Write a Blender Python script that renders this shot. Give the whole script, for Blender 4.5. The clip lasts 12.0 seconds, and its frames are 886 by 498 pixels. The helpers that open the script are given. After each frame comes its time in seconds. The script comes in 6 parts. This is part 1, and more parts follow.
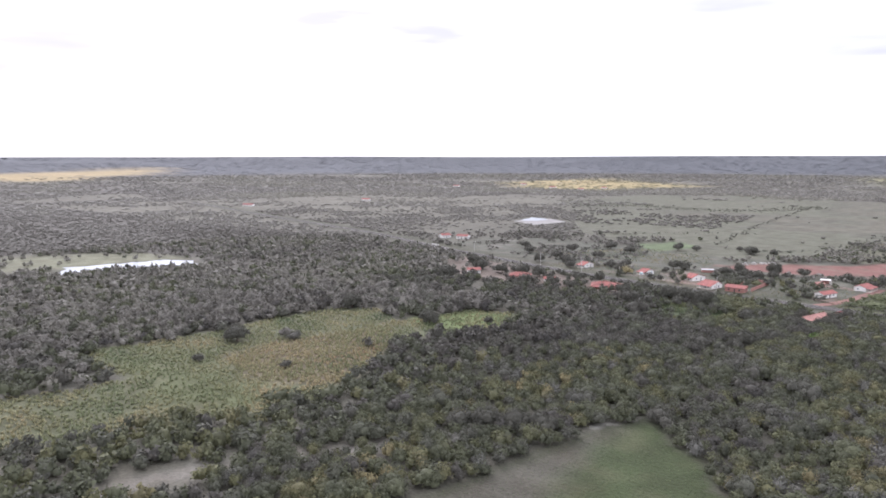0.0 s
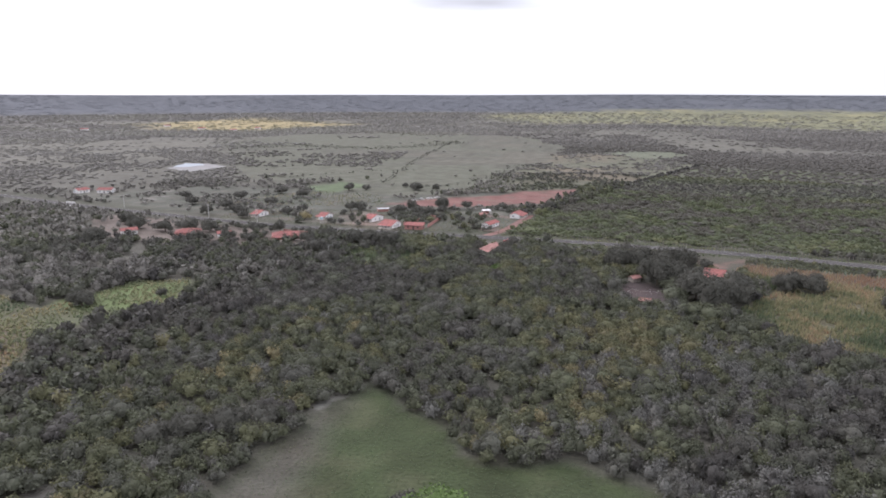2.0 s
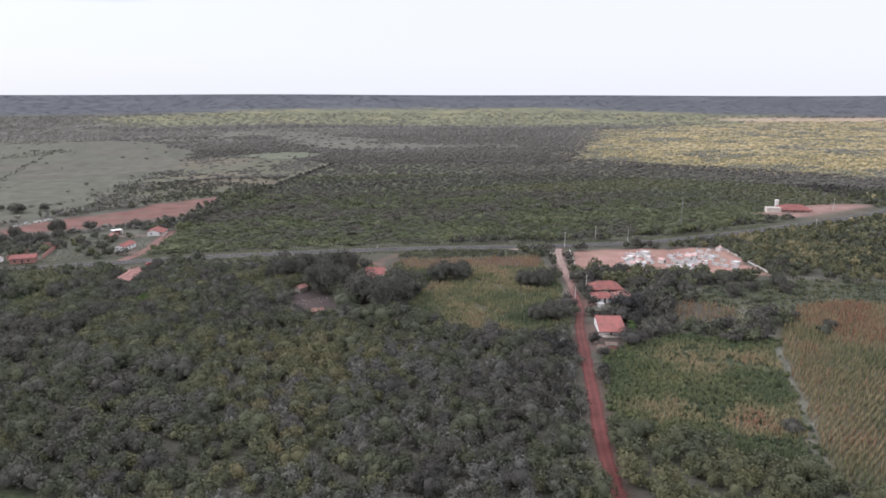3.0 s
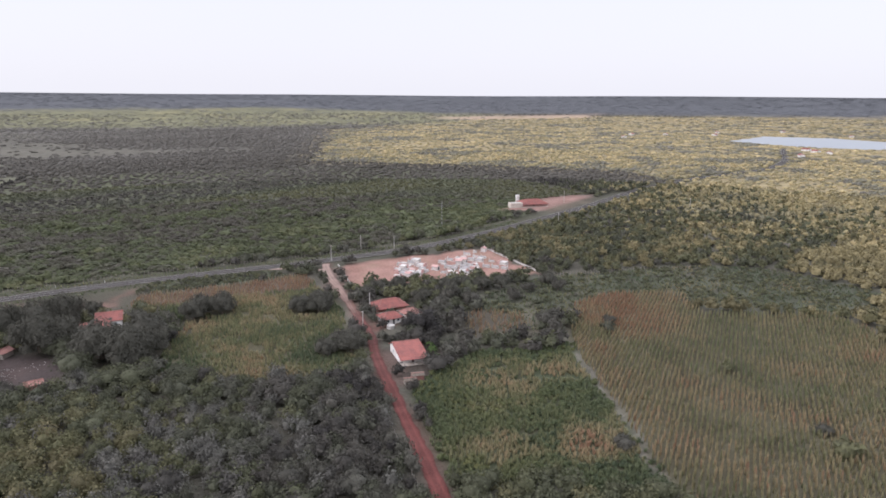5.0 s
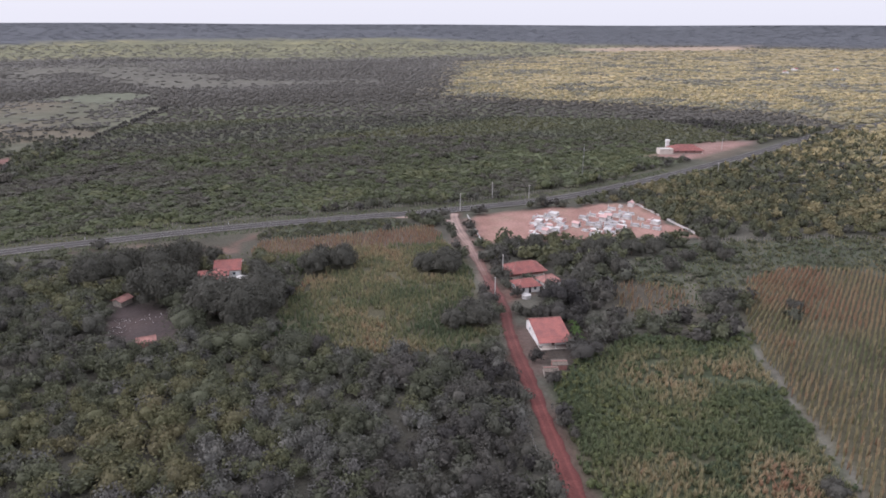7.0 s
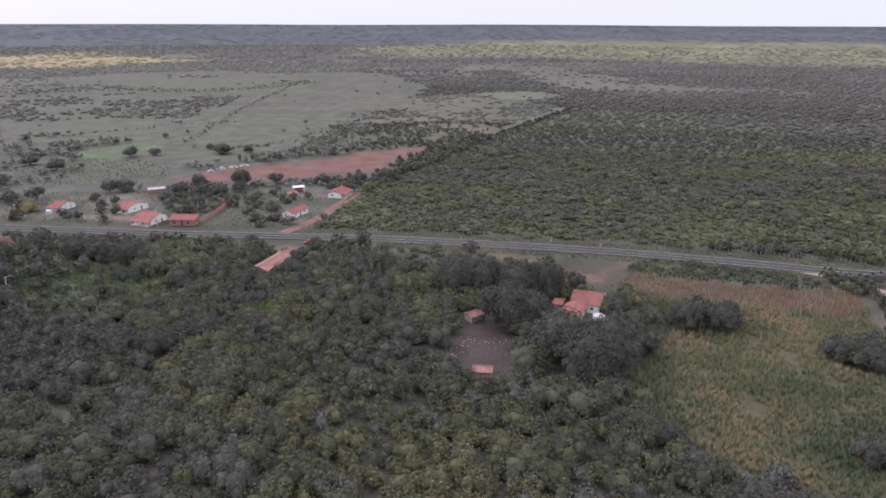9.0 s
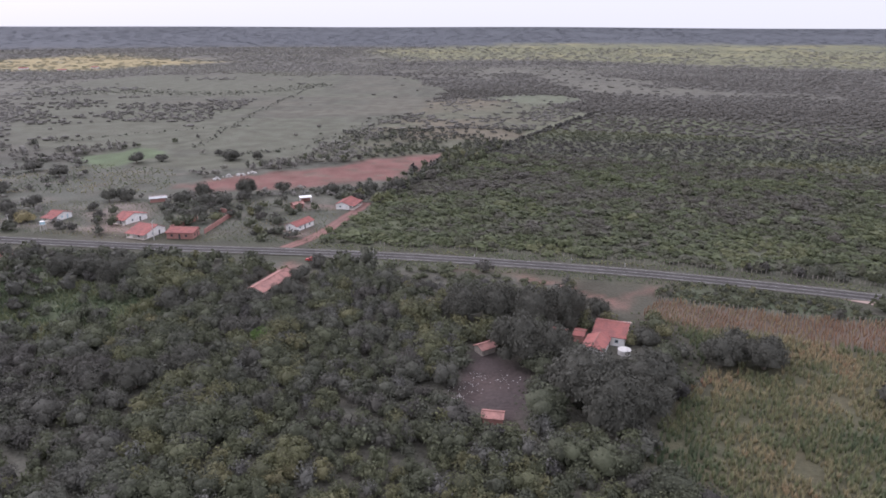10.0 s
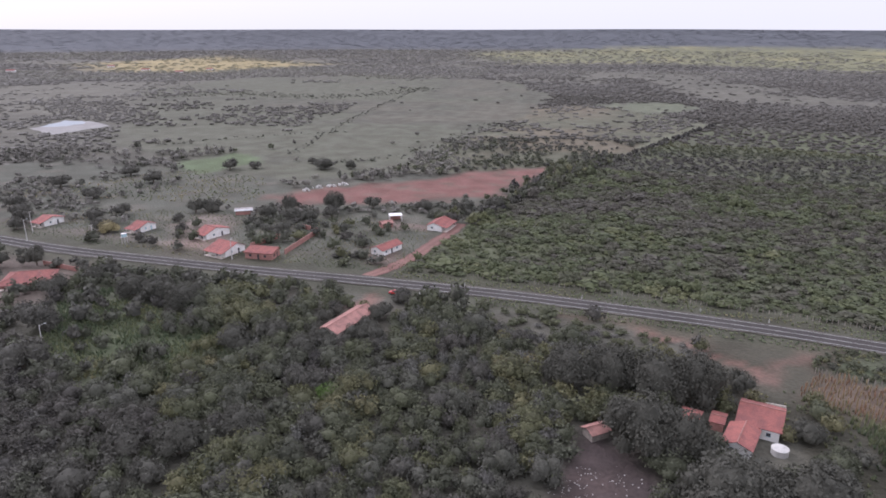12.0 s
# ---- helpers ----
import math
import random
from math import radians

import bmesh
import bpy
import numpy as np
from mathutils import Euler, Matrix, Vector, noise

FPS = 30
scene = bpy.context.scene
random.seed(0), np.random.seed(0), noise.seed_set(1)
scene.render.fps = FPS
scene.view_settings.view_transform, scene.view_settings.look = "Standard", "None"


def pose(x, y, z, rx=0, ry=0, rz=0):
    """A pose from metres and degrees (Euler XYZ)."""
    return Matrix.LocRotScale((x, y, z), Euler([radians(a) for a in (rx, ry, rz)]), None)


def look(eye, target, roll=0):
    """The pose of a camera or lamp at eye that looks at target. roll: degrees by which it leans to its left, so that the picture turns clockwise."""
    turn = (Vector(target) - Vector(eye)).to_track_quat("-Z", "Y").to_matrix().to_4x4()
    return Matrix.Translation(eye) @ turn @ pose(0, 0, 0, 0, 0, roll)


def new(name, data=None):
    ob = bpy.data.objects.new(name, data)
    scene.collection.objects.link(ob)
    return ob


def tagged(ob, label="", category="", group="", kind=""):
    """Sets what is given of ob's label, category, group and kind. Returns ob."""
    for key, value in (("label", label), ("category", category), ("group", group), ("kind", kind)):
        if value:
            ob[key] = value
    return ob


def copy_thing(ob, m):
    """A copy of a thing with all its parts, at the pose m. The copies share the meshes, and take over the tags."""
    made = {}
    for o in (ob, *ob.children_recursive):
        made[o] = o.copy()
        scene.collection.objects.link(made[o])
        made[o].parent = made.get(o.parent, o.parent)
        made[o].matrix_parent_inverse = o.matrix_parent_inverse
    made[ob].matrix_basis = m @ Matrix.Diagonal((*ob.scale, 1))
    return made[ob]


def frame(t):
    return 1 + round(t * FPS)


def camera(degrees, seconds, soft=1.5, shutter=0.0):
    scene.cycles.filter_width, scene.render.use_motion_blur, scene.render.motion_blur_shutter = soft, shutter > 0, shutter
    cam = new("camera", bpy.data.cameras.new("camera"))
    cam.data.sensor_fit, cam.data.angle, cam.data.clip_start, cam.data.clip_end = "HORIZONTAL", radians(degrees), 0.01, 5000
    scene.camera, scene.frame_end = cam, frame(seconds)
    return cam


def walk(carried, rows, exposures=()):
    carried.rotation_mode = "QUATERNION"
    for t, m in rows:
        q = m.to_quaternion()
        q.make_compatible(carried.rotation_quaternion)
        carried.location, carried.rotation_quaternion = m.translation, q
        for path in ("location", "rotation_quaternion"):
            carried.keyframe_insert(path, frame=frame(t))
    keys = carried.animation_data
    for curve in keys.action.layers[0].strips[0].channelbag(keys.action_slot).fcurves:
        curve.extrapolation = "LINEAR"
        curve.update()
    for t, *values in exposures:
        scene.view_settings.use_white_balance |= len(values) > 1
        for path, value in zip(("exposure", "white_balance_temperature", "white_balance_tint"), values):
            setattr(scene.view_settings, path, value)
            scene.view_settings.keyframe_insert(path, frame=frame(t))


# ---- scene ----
from mathutils.geometry import tessellate_polygon

# ---------------------------------------------------------------- camera
cam = camera(66.47, 12.0, soft=1.7)
# seconds, x, y, z, yaw (to the left), pitch, roll
FLIGHT = [
    (0.0, 0.95, -198.80, 84.53, 38.48, -7.99, -0.14),
    (0.1, -0.93, -198.40, 84.63, 35.00, -8.05, -0.08),
    (0.2, -2.81, -198.00, 84.73, 33.80, -8.10, -0.03),
    (0.3, -4.68, -197.60, 84.83, 29.30, -8.15, 0.02),
    (0.4, -6.56, -197.21, 84.93, 23.91, -8.20, 0.08),
    (0.5, -8.21, -196.41, 84.93, 22.43, -8.20, 0.10),
    (1.0, -15.14, -190.47, 84.52, 22.50, -8.21, -0.02),
    (1.1, -16.28, -189.03, 84.41, 22.52, -8.30, -0.06),
    (1.2, -17.42, -187.60, 84.30, 22.54, -9.80, -0.09),
    (1.3, -18.56, -186.17, 84.18, 22.56, -11.80, -0.13),
    (1.4, -19.70, -184.74, 84.07, 22.58, -13.15, -0.16),
    (1.5, -20.84, -183.30, 83.96, 22.61, -13.25, -0.19),
    (1.9, -24.89, -176.43, 83.77, 18.17, -13.14, -0.02),
    (2.0, -25.82, -174.61, 83.78, 9.50, -13.04, 0.06),
    (2.1, -26.69, -172.77, 83.85, 6.00, -13.04, 0.04),
    (2.2, -27.55, -170.94, 83.93, 5.30, -13.04, 0.02),
    (2.3, -28.42, -169.10, 84.00, 4.20, -13.04, 0.00),
    (2.4, -29.28, -167.26, 84.07, 0.40, -13.04, -0.02),
    (2.5, -30.15, -165.43, 84.14, -7.02, -13.04, -0.03),
    (2.6, -31.00, -163.57, 84.30, -10.60, -13.01, -0.02),
    (2.7, -31.85, -161.71, 84.47, -17.28, -12.99, -0.00),
    (2.9, -33.28, -157.98, 84.92, -17.43, -13.04, -0.08),
    (3.0, -33.78, -156.13, 85.13, -21.19, -13.04, 0.05),
    (3.1, -34.04, -154.33, 85.30, -26.00, -13.01, 0.06),
    (3.2, -34.29, -152.52, 85.47, -31.70, -12.99, 0.07),
    (4.8, -32.41, -121.41, 85.91, -44.23, -13.04, 0.28),
    (5.0, -31.03, -117.84, 85.73, -44.24, -13.03, 0.34),
    (5.3, -28.70, -112.90, 85.44, -44.26, -13.60, 0.38),
    (5.4, -27.93, -111.26, 85.35, -44.26, -16.20, 0.40),
    (5.5, -27.15, -109.61, 85.25, -44.26, -18.41, 0.41),
    (6.0, -22.87, -102.11, 85.14, -44.09, -18.62, 0.37),
    (6.5, -17.96, -94.87, 85.18, -39.75, -18.62, 0.25),
    (6.7, -16.00, -92.00, 85.18, -37.37, -18.60, 0.20),
    (8.3, -4.81, -69.65, 86.45, -14.01, -18.62, 0.33),
    (8.5, -3.30, -65.82, 86.34, -10.51, -18.62, 0.29),
    (9.0, 0.06, -55.67, 85.80, -0.52, -18.55, 0.21),
    (9.5, 2.20, -45.60, 85.57, 0.56, -18.45, 0.18),
    (10.0, 3.08, -35.40, 85.59, 1.21, -18.37, 0.20),
    (10.2, 3.00, -31.52, 85.79, 3.00, -18.36, 0.21),
    (10.4, 2.91, -27.63, 85.99, 8.60, -18.35, 0.21),
    (10.5, 2.87, -25.69, 86.08, 9.44, -18.34, 0.21),
    (11.0, 2.32, -15.14, 86.08, 9.57, -18.28, 0.29),
    (11.5, 1.07, -5.83, 86.11, 9.50, -18.00, 0.34),
    (12.0, -0.18, -0.19, 85.89, 9.76, -18.20, 0.07),
]
walk(cam, [(t, pose(x, y, z, 90 + p, 0, w) @ pose(0, 0, 0, 0, 0, r)) for t, x, y, z, w, p, r in FLIGHT],
     exposures=[(0.0, 1.19, 5720, 23), (1.5, 0.97, 5710, 23), (2.2, 0.88, 5710, 22), (3.0, 0.76, 5720, 19), (5.0, 0.72, 5800, 21.5), (6.5, 0.62, 5720, 24), (8.5, 0.71, 5620, 25.5), (12.0, 0.73, 5610, 27)])

# ---------------------------------------------------------------- light
SUN_TURN, SUN_HEIGHT = 62.0, 34.0      # degrees to the left of +y, and above the horizon
world = bpy.data.worlds.new("sky")
scene.world = world
world.use_nodes = True
wn, wl = world.node_tree.nodes, world.node_tree.links
wn.clear()
sky = wn.new("ShaderNodeTexSky")
sky.sky_type, sky.sun_disc = "NISHITA", False
sky.sun_elevation, sky.sun_rotation = radians(SUN_HEIGHT), radians(-SUN_TURN)
sky.air_density, sky.dust_density, sky.ozone_density = 1.0, 2.5, 1.0
wcoord = wn.new("ShaderNodeTexCoord")
wmap = wn.new("ShaderNodeMapping")
wmap.inputs["Scale"].default_value = (2.2, 2.2, 13.0)
wmap.inputs["Location"].default_value = (3.7, 1.9, 0.6)
wl.new(wcoord.outputs["Generated"], wmap.inputs["Vector"])
cloud = wn.new("ShaderNodeTexNoise")
cloud.inputs["Scale"].default_value, cloud.inputs["Detail"].default_value = 1.3, 4.0
cloud.inputs["Roughness"].default_value = 0.45
wl.new(wmap.outputs["Vector"], cloud.inputs["Vector"])
shade = wn.new("ShaderNodeValToRGB")     # from grey cloud bellies to bright thin cloud
shade.color_ramp.elements[0].position, shade.color_ramp.elements[0].color = 0.32, (5.7, 5.6, 5.1, 1)
shade.color_ramp.elements[1].position, shade.color_ramp.elements[1].color = 0.49, (9.5, 9.4, 8.6, 1)
west, thin = wn.new("ShaderNodeVectorMath"), wn.new("ShaderNodeMath")     # thicker cloud towards the low sun in the west, thin in the east
west.operation, west.inputs[1].default_value = "DOT_PRODUCT", (-0.08, 0.0, 0.0)
wl.new(wcoord.outputs["Generated"], west.inputs[0])
thin.operation = "SUBTRACT"
wl.new(cloud.outputs["Fac"], thin.inputs[0])
wl.new(west.outputs["Value"], thin.inputs[1])
apart, lowest, clear = wn.new("ShaderNodeSeparateXYZ"), wn.new("ShaderNodeMapRange"), wn.new("ShaderNodeMath")     # clear bright air close to the horizon
wl.new(wcoord.outputs["Generated"], apart.inputs["Vector"])
wl.new(apart.outputs["Z"], lowest.inputs["Value"])
lowest.inputs["From Min"].default_value, lowest.inputs["From Max"].default_value = 0.05, 0.15
lowest.inputs["To Min"].default_value, lowest.inputs["To Max"].default_value = 0.16, -0.01
clear.operation = "ADD"
wl.new(thin.outputs["Value"], clear.inputs[0])
wl.new(lowest.outputs["Result"], clear.inputs[1])
wl.new(clear.outputs["Value"], shade.inputs["Fac"])
cover = wn.new("ShaderNodeMix")
cover.data_type = "RGBA"
dense = wn.new("ShaderNodeMapRange")
dense.inputs["From Min"].default_value, dense.inputs["From Max"].default_value = 0.27, 0.45
dense.inputs["To Min"].default_value, dense.inputs["To Max"].default_value = 0.95, 0.84
wl.new(clear.outputs["Value"], dense.inputs["Value"])
wl.new(dense.outputs["Result"], cover.inputs["Factor"])
wl.new(sky.outputs["Color"], cover.inputs["A"])
wl.new(shade.outputs["Color"], cover.inputs["B"])
back = wn.new("ShaderNodeBackground")
veil, dimmed = wn.new("ShaderNodeMapRange"), wn.new("ShaderNodeMath")     # the deck of cloud is thinner and brighter overhead than low over the land
wl.new(apart.outputs["Z"], veil.inputs["Value"])
veil.inputs["From Min"].default_value, veil.inputs["From Max"].default_value = 0.20, 0.45
veil.inputs["To Min"].default_value, veil.inputs["To Max"].default_value = 0.57, 1.04
veil.interpolation_type = "SMOOTHSTEP"
dimmed.operation = "MULTIPLY"
dimmed.inputs[1].default_value = 0.118
wl.new(veil.outputs["Result"], dimmed.inputs[0])
wl.new(dimmed.outputs["Value"], back.inputs["Strength"])
wl.new(cover.outputs["Result"], back.inputs["Color"])
wout = wn.new("ShaderNodeOutputWorld")
wl.new(back.outputs["Background"], wout.inputs["Surface"])

sun_data = bpy.data.lights.new("sun", "SUN")
sun_data.energy, sun_data.angle, sun_data.color = 1.05, radians(14), (1.0, 0.94, 0.85)
sun = new("sun", sun_data)
sun_way = Vector((-math.sin(radians(SUN_TURN)) * math.cos(radians(SUN_HEIGHT)),
                  math.cos(radians(SUN_TURN)) * math.cos(radians(SUN_HEIGHT)), math.sin(radians(SUN_HEIGHT))))
sun.matrix_world = look(sun_way * 300, (0, 0, 0))


# ---------------------------------------------------------------- materials
def material(name, colour, rough=0.85, vary=0.25, size=3.0, bump=0.2, fine=0.3, metal=0.0, second=None, attribute=None, spec=0.3, per_object=0.0):
    """A surface with stains at the given size, grain at a fine size, and relief. second: the colour of the stains.
    attribute: the name of a colour laid on the mesh, which takes the place of colour."""
    m = bpy.data.materials.new(name)
    m.use_nodes = True
    n, l = m.node_tree.nodes, m.node_tree.links
    b = n["Principled BSDF"]
    b.inputs["Roughness"].default_value, b.inputs["Metallic"].default_value = rough, metal
    b.inputs["Specular IOR Level"].default_value = spec
    co = n.new("ShaderNodeTexCoord")
    big, small = n.new("ShaderNodeTexNoise"), n.new("ShaderNodeTexNoise")
    for node, scale, detail in ((big, 1 / size, 5), (small, 1 / fine, 4)):
        node.inputs["Scale"].default_value, node.inputs["Detail"].default_value = scale, detail
        l.new(co.outputs["Object"], node.inputs["Vector"])
    mix = n.new("ShaderNodeMix")
    mix.data_type = "RGBA"
    two = second or tuple(c * (1 - 1.4 * vary) for c in colour)
    if attribute:
        a = n.new("ShaderNodeAttribute")
        a.attribute_name = attribute
        l.new(a.outputs["Color"], mix.inputs["A"])
        dark = n.new("ShaderNodeMix")
        dark.data_type, dark.blend_type = "RGBA", "MULTIPLY"
        dark.inputs["Factor"].default_value = 1.0
        l.new(a.outputs["Color"], dark.inputs["A"])
        dark.inputs["B"].default_value = (*(1 - 1.4 * vary * k for k in (0.9, 1.0, 1.1)), 1)
        l.new(dark.outputs["Result"], mix.inputs["B"])
    else:
        mix.inputs["A"].default_value, mix.inputs["B"].default_value = (*colour, 1), (*two, 1)
    ramp = n.new("ShaderNodeMapRange")
    ramp.inputs["From Min"].default_value, ramp.inputs["From Max"].default_value = 0.36, 0.66
    l.new(big.outputs["Fac"], ramp.inputs["Value"])
    l.new(ramp.outputs["Result"], mix.inputs["Factor"])
    tone = n.new("ShaderNodeHueSaturation")
    l.new(mix.outputs["Result"], tone.inputs["Color"])
    span = n.new("ShaderNodeMapRange")
    span.inputs["From Min"].default_value, span.inputs["From Max"].default_value = 0.25, 0.75
    span.inputs["To Min"].default_value, span.inputs["To Max"].default_value = 1 - vary, 1 + vary
    l.new(small.outputs["Fac"], span.inputs["Value"])
    value = span.outputs["Result"]
    if per_object:
        info, sway, times = n.new("ShaderNodeObjectInfo"), n.new("ShaderNodeMapRange"), n.new("ShaderNodeMath")
        sway.inputs["To Min"].default_value, sway.inputs["To Max"].default_value = 1 - per_object, 1 + per_object
        l.new(info.outputs["Random"], sway.inputs["Value"])
        times.operation = "MULTIPLY"
        l.new(value, times.inputs[0])
        l.new(sway.outputs["Result"], times.inputs[1])
        value = times.outputs["Value"]
    l.new(value, tone.inputs["Value"])
    l.new(tone.outputs["Color"], b.inputs["Base Color"])
    if bump:
        bp = n.new("ShaderNodeBump")
        bp.inputs["Strength"].default_value, bp.inputs["Distance"].default_value = bump, fine
        l.new(small.outputs["Fac"], bp.inputs["Height"])
        l.new(bp.outputs["Normal"], b.inputs["Normal"])
    return m


def leaf_material(name, stops, grain=0.6, sway=1.0, thin=0.25):
    """Foliage whose colour runs through the stops by the plant's own tint, with patches, and each spray of leaves a little different."""
    m = bpy.data.materials.new(name)
    m.use_nodes = True
    n, l = m.node_tree.nodes, m.node_tree.links
    b = n["Principled BSDF"]
    b.inputs["Roughness"].default_value, b.inputs["Specular IOR Level"].default_value = 0.7, 0.25
    a = n.new("ShaderNodeAttribute")
    a.attribute_name = "tint"
    ramp = n.new("ShaderNodeValToRGB")
    e = ramp.color_ramp.elements
    e[0].position, e[0].color = stops[0][0], (*stops[0][1], 1)
    e[1].position, e[1].color = stops[-1][0], (*stops[-1][1], 1)
    for place, colour in stops[1:-1]:
        e.new(place).color = (*colour, 1)
    l.new(a.outputs["Fac"], ramp.inputs["Fac"])
    geo, co, noisy = n.new("ShaderNodeNewGeometry"), n.new("ShaderNodeTexCoord"), n.new("ShaderNodeTexNoise")
    noisy.inputs["Scale"].default_value, noisy.inputs["Detail"].default_value = 1 / grain, 5
    l.new(co.outputs["Object"], noisy.inputs["Vector"])
    add = n.new("ShaderNodeMath")
    add.operation = "ADD"
    l.new(geo.outputs["Random Per Island"], add.inputs[0])
    l.new(noisy.outputs["Fac"], add.inputs[1])
    span = n.new("ShaderNodeMapRange")
    span.inputs["From Min"].default_value, span.inputs["From Max"].default_value = 0.35, 1.45
    span.inputs["To Min"].default_value, span.inputs["To Max"].default_value = 1 - 0.34 * sway, 1 + 0.42 * sway
    l.new(add.outputs["Value"], span.inputs["Value"])
    tone = n.new("ShaderNodeHueSaturation")
    l.new(ramp.outputs["Color"], tone.inputs["Color"])
    l.new(span.outputs["Result"], tone.inputs["Value"])
    l.new(tone.outputs["Color"], b.inputs["Base Color"])
    bp = n.new("ShaderNodeBump")
    bp.inputs["Strength"].default_value, bp.inputs["Distance"].default_value = 0.6, grain * 0.6
    l.new(noisy.outputs["Fac"], bp.inputs["Height"])
    l.new(bp.outputs["Normal"], b.inputs["Normal"])
    if thin:      # light that comes through the leaves
        glow, both = n.new("ShaderNodeBsdfTranslucent"), n.new("ShaderNodeMixShader")
        l.new(tone.outputs["Color"], glow.inputs["Color"])
        both.inputs["Fac"].default_value = thin
        l.new(b.outputs["BSDF"], both.inputs[1])
        l.new(glow.outputs["BSDF"], both.inputs[2])
        l.new(both.outputs["Shader"], n["Material Output"].inputs["Surface"])
    return m


def tile_material(name, colour, second):
    """Fired-clay roof tiles: courses down the slope, patches of newer and older tiles."""
    m = material(name, colour, rough=0.85, vary=0.18, size=2.2, bump=0.0, fine=0.35, second=second, per_object=0.12)
    n, l = m.node_tree.nodes, m.node_tree.links
    co, wave, bp = n.new("ShaderNodeTexCoord"), n.new("ShaderNodeTexWave"), n.new("ShaderNodeBump")
    wave.wave_type, wave.bands_direction = "BANDS", "Y"
    wave.inputs["Scale"].default_value, wave.inputs["Distortion"].default_value = 1.35, 0.6
    l.new(co.outputs["Object"], wave.inputs["Vector"])
    bp.inputs["Strength"].default_value, bp.inputs["Distance"].default_value = 0.5, 0.08
    l.new(wave.outputs["Fac"], bp.inputs["Height"])
    l.new(bp.outputs["Normal"], n["Principled BSDF"].inputs["Normal"])
    return m


SOIL = material("soil", (0.1, 0.1, 0.1), vary=0.22, size=14.0, bump=0.5, fine=1.1, attribute="soil", rough=0.95)
ASPHALT = material("asphalt", (0.064, 0.058, 0.054), rough=0.95, vary=0.14, size=9.0, bump=0.15, fine=0.4, second=(0.050, 0.045, 0.042), spec=0.12)
SHOULDER = material("shoulder_gravel", (0.092, 0.082, 0.066), vary=0.25, size=5.0, bump=0.4, fine=0.5)
PAINT = material("road_paint", (0.42, 0.42, 0.40), vary=0.25, size=3.0, bump=0.0)
RED_DIRT = material("red_dirt", (0.135, 0.05, 0.043), vary=0.16, size=5.0, bump=0.4, fine=0.6, attribute="soil")
WATER = material("still_water", (0.20, 0.23, 0.26), rough=0.28, vary=0.06, size=30.0, bump=0.02, fine=2.0, spec=0.28)
MUD = material("pale_wet_mud", (0.21, 0.20, 0.185), rough=0.65, vary=0.15, size=12.0, bump=0.1, fine=1.5, second=(0.16, 0.15, 0.14))
LEAF = leaf_material("scrub_leaves", [(0.0, (0.042, 0.039, 0.036)), (0.14, (0.055, 0.052, 0.045)), (0.28, (0.069, 0.064, 0.054)), (0.40, (0.081, 0.080, 0.064)), (0.52, (0.066, 0.070, 0.046)), (0.68, (0.081, 0.086, 0.050)),
                                      (0.82, (0.104, 0.103, 0.052)), (0.92, (0.126, 0.112, 0.060)), (1.0, (0.22, 0.19, 0.10))], sway=1.25)
TWIG = leaf_material("grey_dry_twigs", [(0.0, (0.085, 0.080, 0.072)), (0.5, (0.112, 0.110, 0.096)), (1.0, (0.138, 0.132, 0.112))], thin=0.1)
CROP_LEAF = leaf_material("green_crop_leaves", [(0.0, (0.048, 0.064, 0.034)), (0.5, (0.076, 0.093, 0.041)), (1.0, (0.124, 0.128, 0.052))])
SCRUB_LEAF = leaf_material("low_scrub_leaves", [(0.0, (0.080, 0.074, 0.062)), (0.2, (0.100, 0.092, 0.074)), (0.38, (0.092, 0.092, 0.062)), (0.55, (0.088, 0.101, 0.053)), (0.75, (0.104, 0.116, 0.058)), (1.0, (0.138, 0.140, 0.070))], sway=0.6)
# horizon foliage, with the blue-grey of distant haze put into its colour
HAZED_UPLAND = leaf_material("hazed_upland_woods", [(0.0, (0.090, 0.096, 0.107)), (1.0, (0.106, 0.113, 0.124))], grain=60.0, sway=0.25, thin=0.0)
MANGO = leaf_material("mango_leaves", [(0.0, (0.078, 0.076, 0.061)), (0.5, (0.086, 0.085, 0.066)), (1.0, (0.098, 0.098, 0.072))], sway=0.35)
FRESH = leaf_material("fresh_green_leaves", [(0.0, (0.07, 0.12, 0.035)), (1.0, (0.12, 0.17, 0.05))])
# paler foliage copy: haze put into the middle stops, sunlight into the golden ones
HAZE_SUN_LEAF = leaf_material("haze_sun_leaves", [(0.0, (0.080, 0.074, 0.060)), (0.12, (0.108, 0.100, 0.085)), (0.25, (0.152, 0.143, 0.124)), (0.5, (0.172, 0.168, 0.122)), (0.75, (0.29, 0.25, 0.13)), (1.0, (0.50, 0.40, 0.21))], grain=5.0, sway=0.35, thin=0.15)
GRASS = leaf_material("grass_blades", [(0.0, (0.098, 0.125, 0.072)), (0.3, (0.165, 0.180, 0.095)), (0.55, (0.250, 0.230, 0.130)), (0.8, (0.330, 0.265, 0.160)), (1.0, (0.290, 0.180, 0.115))], grain=1.5, sway=0.75)
BARK = material("bark", (0.16, 0.13, 0.105), vary=0.25, size=0.6, bump=0.5, fine=0.08)
ROOF_RED = tile_material("clay_tiles", (0.285, 0.104, 0.087), (0.195, 0.080, 0.072))
ROOF_OLD = tile_material("old_clay_tiles", (0.36, 0.185, 0.155), (0.20, 0.11, 0.095))
ROOF_GREY = tile_material("fibre_cement_sheet", (0.42, 0.42, 0.41), (0.30, 0.30, 0.30))
WHITE = material("white_limewash", (0.78, 0.77, 0.75), vary=0.08, size=1.6, bump=0.1, fine=0.15, second=(0.66, 0.62, 0.58))
